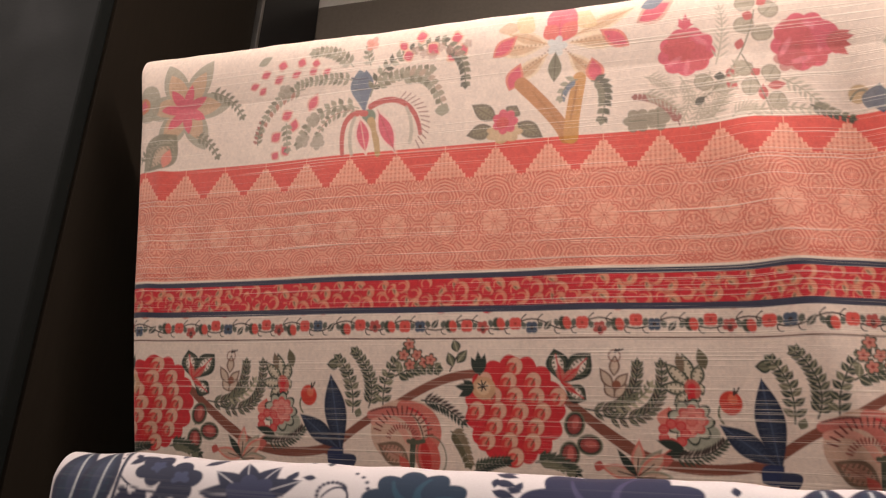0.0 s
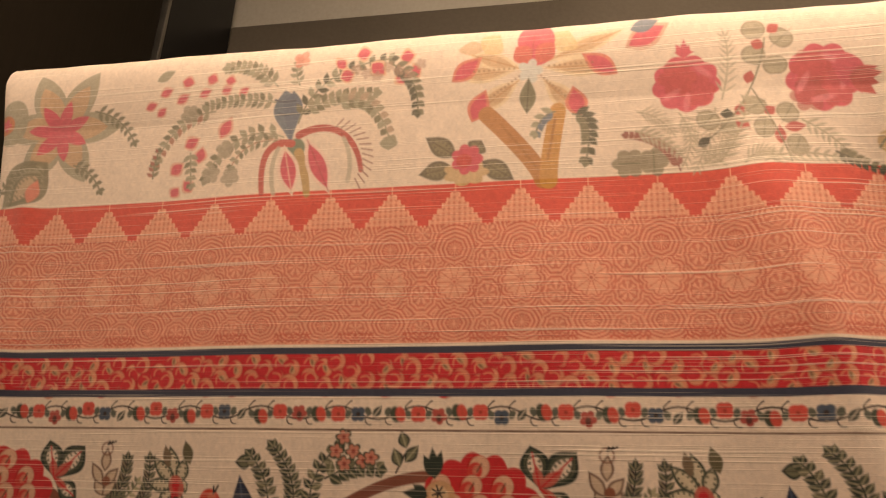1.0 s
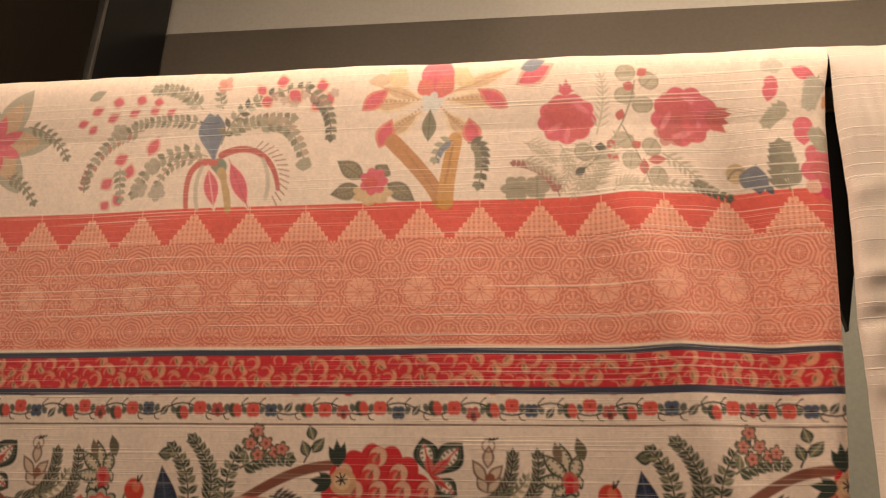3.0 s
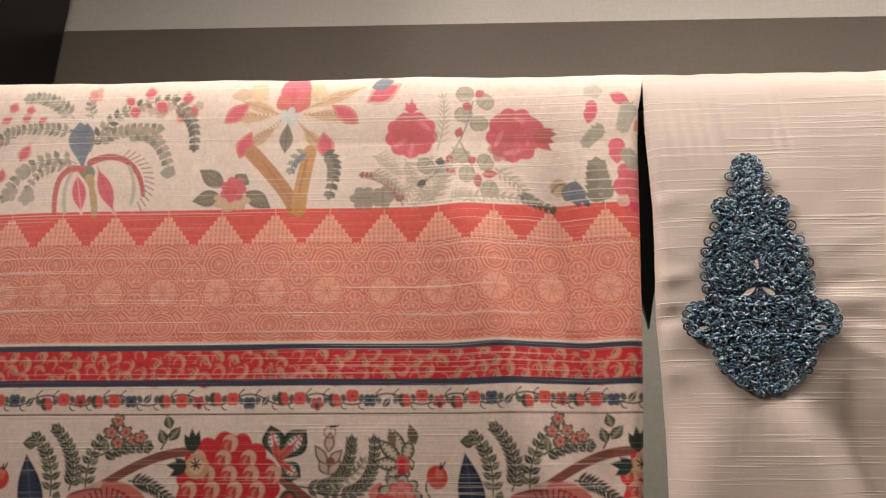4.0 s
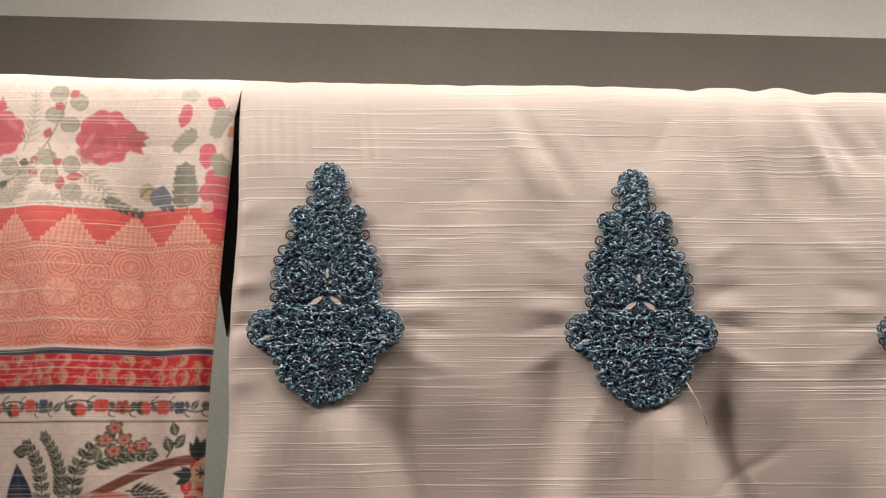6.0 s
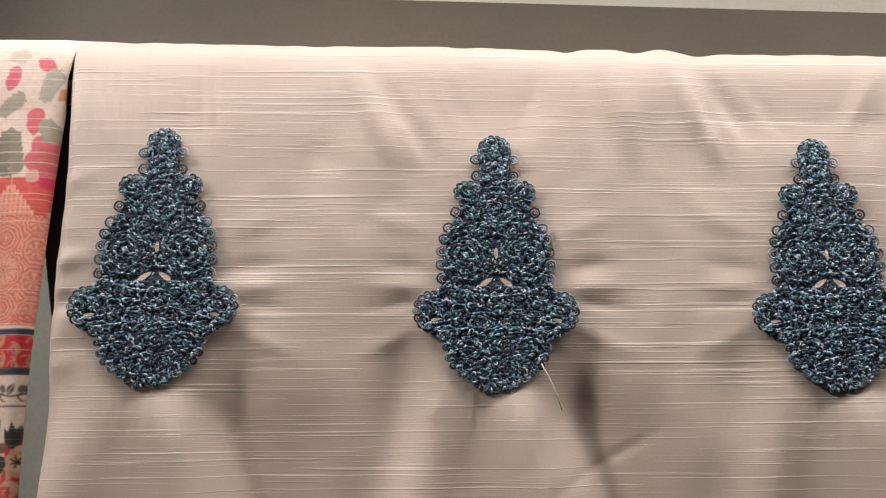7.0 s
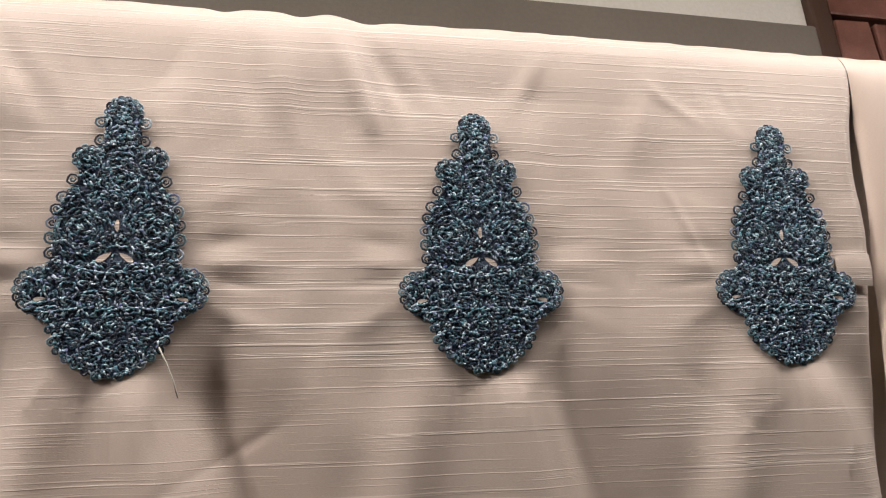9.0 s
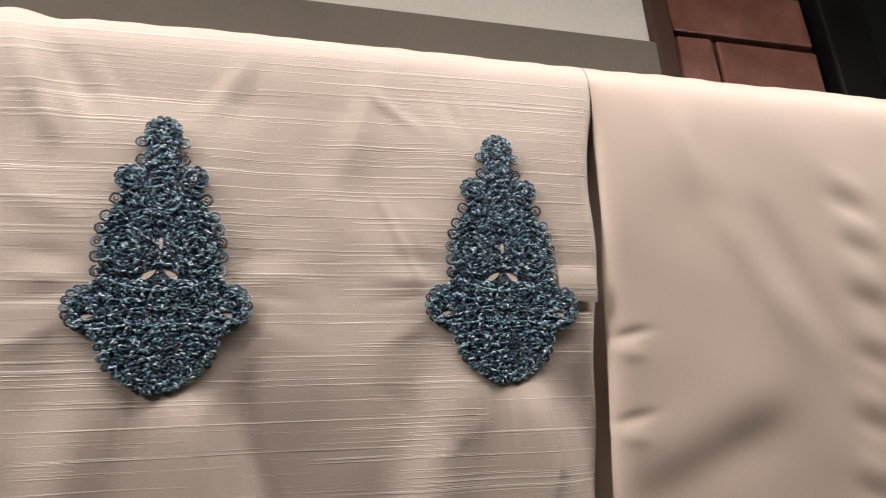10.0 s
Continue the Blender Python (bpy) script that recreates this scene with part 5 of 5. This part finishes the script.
silk = tagged(new("embroidered_cloth"), "beige slub silk cloth with a row of blue embroidered motifs", "cloth")
silk.matrix_world = FAB
pts, where, first = drape(np.linspace(0, 1, 780), -np.arange(0.0004, 0.250, 0.0008),
                          lambda z: 0.0008 + 0.0007 * math.sin(z * 60), lambda z: 0.5497 - 0.055 * max(0.0, -z - 0.03) - 0.0015 * math.sin(z * 75), silk_relief, 29, lumps=((0.283, 0.008, 0.12), (0.255, 0.012, 0.08), (0.268, 0.006, -0.07), (0.300, 0.007, -0.10), (0.236, 0.006, -0.08)))
grid_mesh("cloth_sheet", pts, MAT_SILK, silk)


def thread_material(name, dark=1.0):
    m, n, l, b = shader(name, 0.30, 0.0, 0.8)
    geo = n.new("ShaderNodeNewGeometry")
    # the near-white tone puts glints of light into the stitch colour
    tones = ((0.0, (16, 26, 42)), (0.24, (30, 52, 76)), (0.50, (64, 108, 128)), (0.74, (124, 174, 186)), (0.88, (214, 230, 238)), (1.0, (116, 130, 176)))
    col = ramp(n, l, geo.outputs["Random Per Island"], [(at, srgb(*(dark * c for c in rgb))) for at, rgb in tones])
    fine = noise_at(n, l, (1800, 1800, 1800), 2.0, 0.5)
    l.new(mix(n, l, "OVERLAY", 0.35, col, ramp(n, l, fine, [(0.3, (0.3,) * 3), (0.7, (0.7,) * 3)])), b.inputs["Base Color"])
    b.inputs["Sheen Weight"].default_value = 0.3
    return m


MAT_THREAD = thread_material("blue_embroidery_thread")
MAT_BORDER = thread_material("navy_border_thread", 0.72)
MAT_GROUND = mottled("navy_stitch_ground", srgb(36, 46, 64), srgb(94, 108, 128), 0.7, 0, 0.3, 400.0, 1500.0, 0.0006)
PXM = 0.129                       # millimetres to a unit of the motif's outline


def outline(py):
    """Half width of the motif at a distance below its tip."""
    rows = ((0, 0), (10, 34), (45, 60), (85, 63), (108, 56), (130, 62), (160, 60), (178, 92), (195, 134), (230, 142), (252, 128), (275, 124), (310, 144), (340, 166), (375, 182),
            (440, 191), (530, 188), (556, 200), (580, 240), (620, 274), (660, 274), (695, 252), (718, 220), (738, 182), (775, 170), (805, 160), (825, 146), (845, 124), (865, 98), (884, 68), (898, 36), (912, 0))
    return np.interp(py, [r[0] for r in rows], [r[1] for r in rows])


def soup(name, verts, faces, mat, parent):
    me = bpy.data.meshes.new(name)
    me.from_pydata(verts, [], faces)
    me.polygons.foreach_set("use_smooth", [True] * len(faces))
    me.update()
    me.materials.append(mat)
    ob = new(name, me)
    ob.parent = parent
    return ob


def add_tube(verts, faces, path, radius, sides=4, closed=False):
    base = len(verts)
    n = len(path)
    for i, p in enumerate(path):
        a, b = (path[(i - 1) % n], path[(i + 1) % n]) if closed else (path[max(i - 1, 0)], path[min(i + 1, n - 1)])
        d = Vector((b[0] - a[0], b[1] - a[1], b[2] - a[2])).normalized()
        side = d.cross(Vector((0, 1, 0)))
        side = side.normalized() if side.length > 0.01 else Vector((1, 0, 0))
        up = d.cross(side)
        r = radius * (1 if closed else (0.55 + 0.45 * math.sin(math.pi * (i + 0.5) / n)))
        for k in range(sides):
            t = 2 * math.pi * k / sides
            verts.append(tuple(Vector(p) + r * (math.cos(t) * side + math.sin(t) * up)))
    rings = n if closed else n - 1
    for i in range(rings):
        for k in range(sides):
            q0, q1 = base + i * sides, base + ((i + 1) % n) * sides
            faces.append((q0 + k, q0 + (k + 1) % sides, q1 + (k + 1) % sides, q1 + k))
    if not closed:
        faces.append(tuple(base + k for k in range(sides))[::-1])
        faces.append(tuple(base + (n - 1) * sides + k for k in range(sides)))


# middles of the scrolls on one half of the motif: across, down, and how far each one reaches
SCROLLS = ((0, 48, 1.0), (0, 135, 0.8), (98, 212, 1.0), (0, 275, 1.5), (60, 352, 0.7), (105, 440, 1.7), (22, 470, 0.6), (170, 570, 0.7), (75, 590, 0.9), (0, 610, 0.8),
           (225, 632, 1.2), (130, 640, 0.9), (60, 680, 0.9), (165, 715, 0.8), (0, 740, 1.0), (95, 760, 1.0), (150, 800, 0.7), (50, 830, 0.9), (0, 880, 0.7))
BARE = ((33, 531, 25, 12, 34), (0, 430, 7, 26, 0), (207, 662, 17, 8, 10))       # silk left bare: middle, half sizes, slant


def bare(x, y):
    """How far a point lies inside a bare spot, by its own size; under 1 is inside."""
    out = 9.0
    for cx, cy, rx, ry, g in BARE:
        dx, dy = abs(x) - cx, y - cy
        c, q = math.cos(radians(g)), math.sin(radians(g))
        out = min(out, math.hypot((dx * c + dy * q) / rx, (dy * c - dx * q) / ry))
    return out


def motif(parent):
    rng = random.Random(12)
    verts, faces = [], []

    def stitch(x, y, ang, half, lift, thick):
        bow = rng.uniform(-3, 3)
        c, q = math.cos(ang), math.sin(ang)
        path = []
        for t in (-1, -0.4, 0.4, 1):
            a, b = t * half, bow * (1 - t * t)
            path.append(((x + a * c - b * q) * PXM / 1000, -(lift * (1 - 0.7 * t * t) + 0.3) / 1000, -(y + a * q + b * c) * PXM / 1000))
        add_tube(verts, faces, path, thick, 5)

    # rows of stitches that run round the middle of each scroll; where scrolls meet a dark seam stays
    whole = [(sg * x, y, w) for x, y, w in SCROLLS for sg in ((1, -1) if x else (1,))]
    for i, (cx, cy, w) in enumerate(whole):
        r = 7.0
        while r < 62 * w + 40:
            n = max(3, int(2 * math.pi * r / 10.0))
            start = rng.uniform(0, 6.28)
            for k in range(n):
                a = start + 2 * math.pi * k / n
                x, y = cx + r * math.cos(a) + rng.uniform(-2.5, 2.5), cy + r * math.sin(a) + rng.uniform(-2.5, 2.5)
                if not 4 < y < 904 or abs(x) > outline(y) - 4 or bare(x, y) < 1.15:
                    continue
                reach = [math.hypot(x - px, y - py) / pw for px, py, pw in whole]
                mine = reach[i]
                others = min(v for j, v in enumerate(reach) if j != i)
                if mine > others or (others - mine < 6 and rng.random() < 0.85):
                    continue
                crown = (0.5 + 0.5 * math.cos((r - 7.0) / 26.0 * math.pi * 2)) * min(1.0, (others - mine) / 14.0)
                stitch(x, y, a + 1.57 + rng.uniform(-0.95, 0.95), rng.uniform(5.0, 8.0), 0.15 + 1.3 * crown + rng.uniform(0, 0.7), 0.00042)
            r += 11.0
    # loose knots over the rows
    for _ in range(900):
        y = rng.uniform(8, 900)
        x = rng.uniform(-1, 1) * (outline(y) - 6)
        reach = sorted(math.hypot(x - px, y - py) / pw for px, py, pw in whole)
        if bare(x, y) > 1.25 and reach[1] - reach[0] > 7:
            stitch(x, y, rng.uniform(-1.0, 1.0), rng.uniform(4.0, 6.5), rng.uniform(0.9, 1.6), 0.00042)
    # two cords sweep from the middle into the side lobes
    for sgn in (-1, 1):
        for pts in ([(0, 648), (70, 612), (130, 676), (236, 676)], [(0, 578), (60, 590), (110, 560), (170, 548)], [(0, 700), (80, 668), (140, 712), (215, 700)]):
            line = bezier(pts, 26)
            for (ax, ay), (bx, by) in zip(line, line[1:]):
                stitch(sgn * (ax + bx) / 2, (ay + by) / 2, math.atan2(by - ay, sgn * (bx - ax)) + 0.25 * sgn, 6.5, 1.35, 0.00046)
    ob = soup("embroidered_motif", verts, faces, MAT_THREAD, parent)
    # loops along the border
    loops = []
    for sgn in (-1, 1):
        for x, y in ((74, 88), (73, 149), (146, 283), (172, 340), (187, 380), (195, 424), (197, 472), (193, 520), (166, 570)):
            loops.append((sgn * (x - 7), y, 17.5))
        for k in range(9):
            a = -1.7 + k * 0.42
            loops.append((sgn * (222 + 50 * math.cos(a)), 634 + 58 * math.sin(a), 13))
        for k in range(6):
            a = -2.4 + k * 0.55
            loops.append((sgn * (98 + 36 * math.cos(a)), 212 + 34 * math.sin(a), 11))
        for x, y in ((178, 758), (168, 795), (152, 822), (126, 846), (98, 866), (68, 884), (38, 899)):
            loops.append((sgn * (x - 4), y - 4, 10.5))
    for k in range(8):
        a = math.pi + k * math.pi / 7
        loops.append((48 * math.cos(a), 52 + 44 * math.sin(a), 11))
    lv, lf = [], []
    for x, y, r in loops:
        ph = rng.uniform(0, 6.28)
        path = [((x + r * rng.uniform(0.9, 1.1) * math.cos(ph + k * 0.7854)) * PXM / 1000, -(0.8 + 0.3 * math.sin(k * 0.7854 + 1)) / 1000, -(y + r * rng.uniform(0.9, 1.1) * math.sin(ph + k * 0.7854)) * PXM / 1000) for k in range(8)]
        add_tube(lv, lf, path, 0.00052, 5, True)
        curl = [((x + r * (0.62 - 0.07 * k) * math.cos(ph + 1.05 * k)) * PXM / 1000, -0.0009 - 0.00005 * k, -(y + r * (0.62 - 0.07 * k) * math.sin(ph + 1.05 * k)) * PXM / 1000) for k in range(7)]
        add_tube(lv, lf, curl, 0.00042, 5)
    tagged(soup("border_stitching", lv, lf, MAT_BORDER, ob), "looped blue border stitching")
    ys = np.linspace(3, 902, 90)
    us = np.linspace(-1, 1, 24)
    pts = np.array([[(u * outline(y) * 0.97 * PXM / 1000, -(0.15 + 0.6 * (1 - u ** 4)) / 1000, -y * PXM / 1000) for u in us] for y in ys])
    grid_mesh("stitch_ground", pts, MAT_GROUND, ob)
    for cx, cy, rx, ry, slant in BARE:
        for sgn in ((1, -1) if cx else (1,)):
            g = bmesh.new()
            c, q = math.cos(radians(slant)), math.sin(radians(slant))
            ring = []
            for k in range(14):
                a = -sgn * 2 * math.pi * k / 14
                px, py = rx * math.cos(a) * (1 + 0.12 * math.sin(3 * k)), ry * math.sin(a) * (0.72 + 0.28 * math.cos(a))
                ring.append((sgn * (cx + px * c - py * q) * PXM / 1000, -(cy + px * q + py * c) * PXM / 1000))
            f0 = [g.verts.new((x, -0.00112, z)) for x, z in ring]
            f1 = [g.verts.new((x, -0.0004, z)) for x, z in ring]
            g.faces.new(f0)
            for k in range(14):
                g.faces.new((f0[k], f1[k], f1[(k + 1) % 14], f0[(k + 1) % 14]))
            bmesh.ops.recalc_face_normals(g, faces=list(g.faces))
            link_mesh("gap_patch", g, MAT_SILK, ob, "beige silk left bare between stitches")
    return ob


first_motif = motif(silk)
first_motif.location = (MOTIFS[0], -0.0013, -0.0372)
for k, c in enumerate(MOTIFS[1:]):
    copy_thing(first_motif, pose(c, -0.0013, (-0.0402, -0.0412, -0.0405)[k], 0, (0.6, -0.5, 0.8)[k]))
bm = bmesh.new()
tube(bm, [(0.2155, -0.0045, -0.145), (0.2185, -0.0052, -0.151), (0.2215, -0.006, -0.158), (0.2235, -0.0058, -0.165)], 0.00028, 6)
part("loose_thread", bm, MAT_CREAM, silk, "loose cream thread end")
pts = np.array([[(0.5235 + 0.0195 * u, -0.0014 - 0.0009 * math.sin(math.pi * v) - 0.0006 * math.sin(math.pi * u), -0.1035 - 0.016 * v - 0.001 * u) for u in np.linspace(0, 1, 12)] for v in np.linspace(0, 1, 14)])
grid_mesh("hem_fold", pts, MAT_SILK, silk, None, "turned hem fold at the edge")

# ---- plain satin cloth ----


def satin_relief(x, z):
    d = 0.0010 * waves(x, z, 41, 6, 18, 12) + 0.0003 * waves(x, z, 42, 6, 60, 30)
    d = d + 0.00035 * waves(x, z, 43, 8, 110, 60)
    for px, pz in ((0.558, -0.137), (0.556, -0.176)):
        d = d - ridge(x, z, px - 0.006, pz, px + 0.010, pz + 0.003, 0.0028, 0.0011, 0.8) + ridge(x, z, px - 0.006, pz - 0.007, px + 0.006, pz - 0.008, 0.0038, 0.0008, 0.8)
    for px, pz in ((0.694, -0.055), (0.697, -0.080), (0.698, -0.109), (0.697, -0.139), (0.690, -0.172), (0.684, -0.205)):
        d = d + ridge(x, z, px - 0.004, pz + 0.005, px + 0.014, pz - 0.004, 0.0065, 0.0010, 0.8) - ridge(x, z, px - 0.006, pz - 0.008, px + 0.012, pz - 0.016, 0.0055, 0.0009, 0.8)
    d = d + ridge(x, z, 0.590, -0.010, 0.612, -0.065, 0.010, 0.0016) - ridge(x, z, 0.606, -0.030, 0.612, -0.070, 0.007, 0.0012)
    d = d + ridge(x, z, 0.620, -0.080, 0.650, -0.130, 0.008, 0.0012) - ridge(x, z, 0.640, -0.070, 0.674, -0.135, 0.009, 0.0016)
    d = d - ridge(x, z, 0.560, -0.212, 0.640, -0.180, 0.013, 0.0015) + ridge(x, z, 0.560, -0.194, 0.640, -0.164, 0.016, 0.0012)
    return d


satin = tagged(new("satin_cloth"), "plain beige satin cloth with puckered seams, hanging over the rod", "cloth")
satin.matrix_world = FAB
pts, where, first = drape(np.linspace(0, 1, 300), -np.arange(0.0004, 0.250, 0.0013),
                          lambda z: 0.5505 + 0.0015 * min(1.0, -z / 0.03) - 0.045 * max(0.0, -z - 0.08), lambda z: 0.985, satin_relief, 53, 0.0042, turn=0.012)
grid_mesh("cloth_sheet", pts, MAT_SATIN, satin)
# the cloth's inner fold runs on behind its neighbour's edge
pts = np.array([[(0.500 + 0.058 * u, 0.034 - 0.020 * u ** 3 + 0.002 * math.sin(30 * z), z) for u in np.linspace(0, 1, 14)] for z in np.linspace(-0.250, -0.020, 40)])
grid_mesh("inner_fold", pts, MAT_SATIN, satin, None, "shaded inner fold of the cloth")

# ---- lower rod with the blue and white cloth ----
LOW_Y, LOW_Z, LOW_R = -0.045, -0.2295, 0.013


def blue_sheet():
    s = Sheet(-400.0, 260.0, -60.0, 45.0, 0.55, srgb(214, 206, 204))
    ink, teal = srgb(32, 38, 62), srgb(30, 50, 70)
    rng = random.Random(8)
    for rep in (0.0, 300.0, 600.0):
        o = -387.0 + rep
        for k in (0, 1):
            s.leaf(o + 3 + 12 * k, -40, o + 8 + 14 * k, 24, 19, teal, None, ink, 1.0, 0.6)
            s.oval(o + 7 + 13 * k, 2, 4, 11, srgb(50, 56, 82), -5, 0.8)
            s.stroke([(o + 5 + 12 * k, -30), (o + 10 + 13 * k, -6), (o + 7 + 14 * k, 18)], 1.1, srgb(186, 190, 190), 0.8)
        s.stroke([(o + 28, 20), (o + 33, 0), (o + 27, -30)], 1.2, ink)
        s.stroke([(o + 31, 2), (o + 42, -8), (o + 58, -3)], 0.9, ink)
        for x, z, r in ((o + 47, 8, 6.5), (o + 60, 2, 7.5), (o + 40, -14, 7), (o + 58, -18, 6)):
            s.lobed(x, z, r * 1.35, 5, 0.16, ink, rng.uniform(0, 60))
            s.lobed(x + 1, z + 1, r * 0.5, 5, 0.2, srgb(66, 74, 106), 10, 0.7)
        for x0, z0, x1, z1 in ((o + 33, 9, o + 41, 17), (o + 52, -4, o + 50, -14), (o + 36, -3, o + 33, -13), (o + 70, 12, o + 80, 20)):
            s.leaf(x0, z0, x1, z1, 4.5, ink)
        for g in range(9):
            a = 0.5 + g * 0.65
            s.leaf(o + 96, -4, o + 96 + 25 * math.cos(a), -4 + 20 * math.sin(a), 10.5, ink, srgb(216, 212, 212))
        s.lobed(o + 96, -5, 11, 7, 0.15, srgb(46, 52, 80))
        for k in range(30):
            x, z, g = o + rng.choice((rng.uniform(33, 72), rng.uniform(112, 126), rng.uniform(186, 206), rng.uniform(276, 304))), rng.uniform(-30, 24), rng.uniform(0, 6.28)
            s.leaf(x, z, x + 6 * math.cos(g), z + 6 * math.sin(g), 3.2, ink)
        s.stroke([(o + 29.5, -34), (o + 31, -5), (o + 29, 24)], 1.6, ink)
        for k in range(18):
            s.oval(o + 26.5 + 0.8 * math.sin(k), -34 + 3.4 * k, 0.7, 0.7, ink)
        for k in range(24):
            a = 0.5 + k * 0.30
            s.oval(o + 134 + (4 + 0.46 * k) * math.cos(a), 1 + (3 + 0.4 * k) * math.sin(a), 0.9, 0.9, ink)
        s.stroke([(o + 128, -2), (o + 134, 8), (o + 142, 2), (o + 138, -6)], 0.8, ink)
        for cx, r, tone, inner in ((167, 21, teal, srgb(34, 70, 88)), (240, 32, srgb(38, 42, 70), srgb(70, 66, 98)), (318, 14, teal, srgb(34, 78, 92))):
            s.lobed(o + cx, -6, r, 11, 0.09, tone, 0, 1, 0.95)
            for k in range(7):
                a = 0.4 + k * 0.9
                s.stroke([(o + cx + 0.2 * r * math.cos(a), -6 + 0.2 * r * math.sin(a)), (o + cx + 0.5 * r * math.cos(a + 0.4), -6 + 0.5 * r * math.sin(a + 0.4)), (o + cx + 0.82 * r * math.cos(a), -6 + 0.82 * r * math.sin(a))], (3.4, 1.0), inner, 0.8)
        for k in range(7):
            s.leaf(o + 196, 18 - 6 * k, o + 205, 15 - 6 * k, 4.6, ink)
        for k in range(5):
            s.leaf(o + 272, 4 - 5 * k, o + 281 + k, 6 - 7 * k, 4.2, ink, srgb(206, 202, 202))
    return s


low = tagged(new("blue_floral_cloth"), "white cotton cloth printed with navy flowers, rolled over the lower rod", "cloth")
low.matrix_world = pose(0, LOW_Y - LOW_R - 0.003, LOW_Z - 0.006)
BLUE = blue_sheet()
pts, where, first = drape(np.linspace(0, 1, 1100), -np.arange(0.0006, 0.16, 0.0011),
                          lambda z: -0.392 + 0.02 * max(0.0, -z - 0.01), lambda z: 0.25, lambda x, z: 0.0012 * waves(x, z, 61, 6, 30, 12), 67, 0.003, -0.14, 0.0, LOW_R,
                          lambda x: 0.0 * x + 0.0005, 0.008, fine=1.0, lie=0.9)
grid_mesh("cloth_sheet", pts, MAT_BLUE, low, BLUE.sample(where[..., 0] * 1000, where[..., 1] * 1000))
lowrod = tagged(new("lower_display_rod"), "black metal rod under the blue and white cloth", "rod")
bm = bmesh.new()
tube(bm, [(-0.39, LOW_Y, LOW_Z - 0.0175), (END_X - 0.02, LOW_Y, LOW_Z - 0.0175)], 0.0075, 18)
part("bar", bm, MAT_BLACK, lowrod)
for bx in (-0.30, 0.4, 1.1):
    bm = bmesh.new()
    tube(bm, [(bx, LOW_Y, LOW_Z - 0.022), (bx, 0.1, LOW_Z - 0.05), (bx, WALL_Y, LOW_Z - 0.05)], 0.005, 10)
    part("arm", bm, MAT_BLACK, lowrod)

# ---- bricks of the pier, last ----


def brick_mesh(w, h, seed):
    b = box(-w / 2, w / 2, 0, 0.03, -h / 2, h / 2, 0.003)
    rng = random.Random(seed)
    for v in b.verts:
        v.co += Vector((rng.uniform(-1, 1), rng.uniform(-1, 1), rng.uniform(-1, 1))) * 0.0008
    me = bpy.data.meshes.new("brick")
    b.to_mesh(me)
    b.free()
    me.materials.append(MAT_BRICK)
    return me


LONG, SHORT_A, SHORT_B = brick_mesh(0.184, 0.065, 1), brick_mesh(0.046, 0.065, 2), brick_mesh(0.132, 0.065, 3)
course = 0.0735
z = 0.2365
rows = int((CEIL_Z - 0.04 - z) / course)
for k in range(-24, rows + 1):
    zz = z + k * course
    lay = ((LONG, 0.927),) if k % 2 else ((SHORT_A, 0.858), (SHORT_B, 0.953))
    for me, x in lay:
        b = new("brick", me)
        b.parent = pier
        b.location = (x, 0.008 + 0.002 * ((k * 7) % 3 - 1), zz)
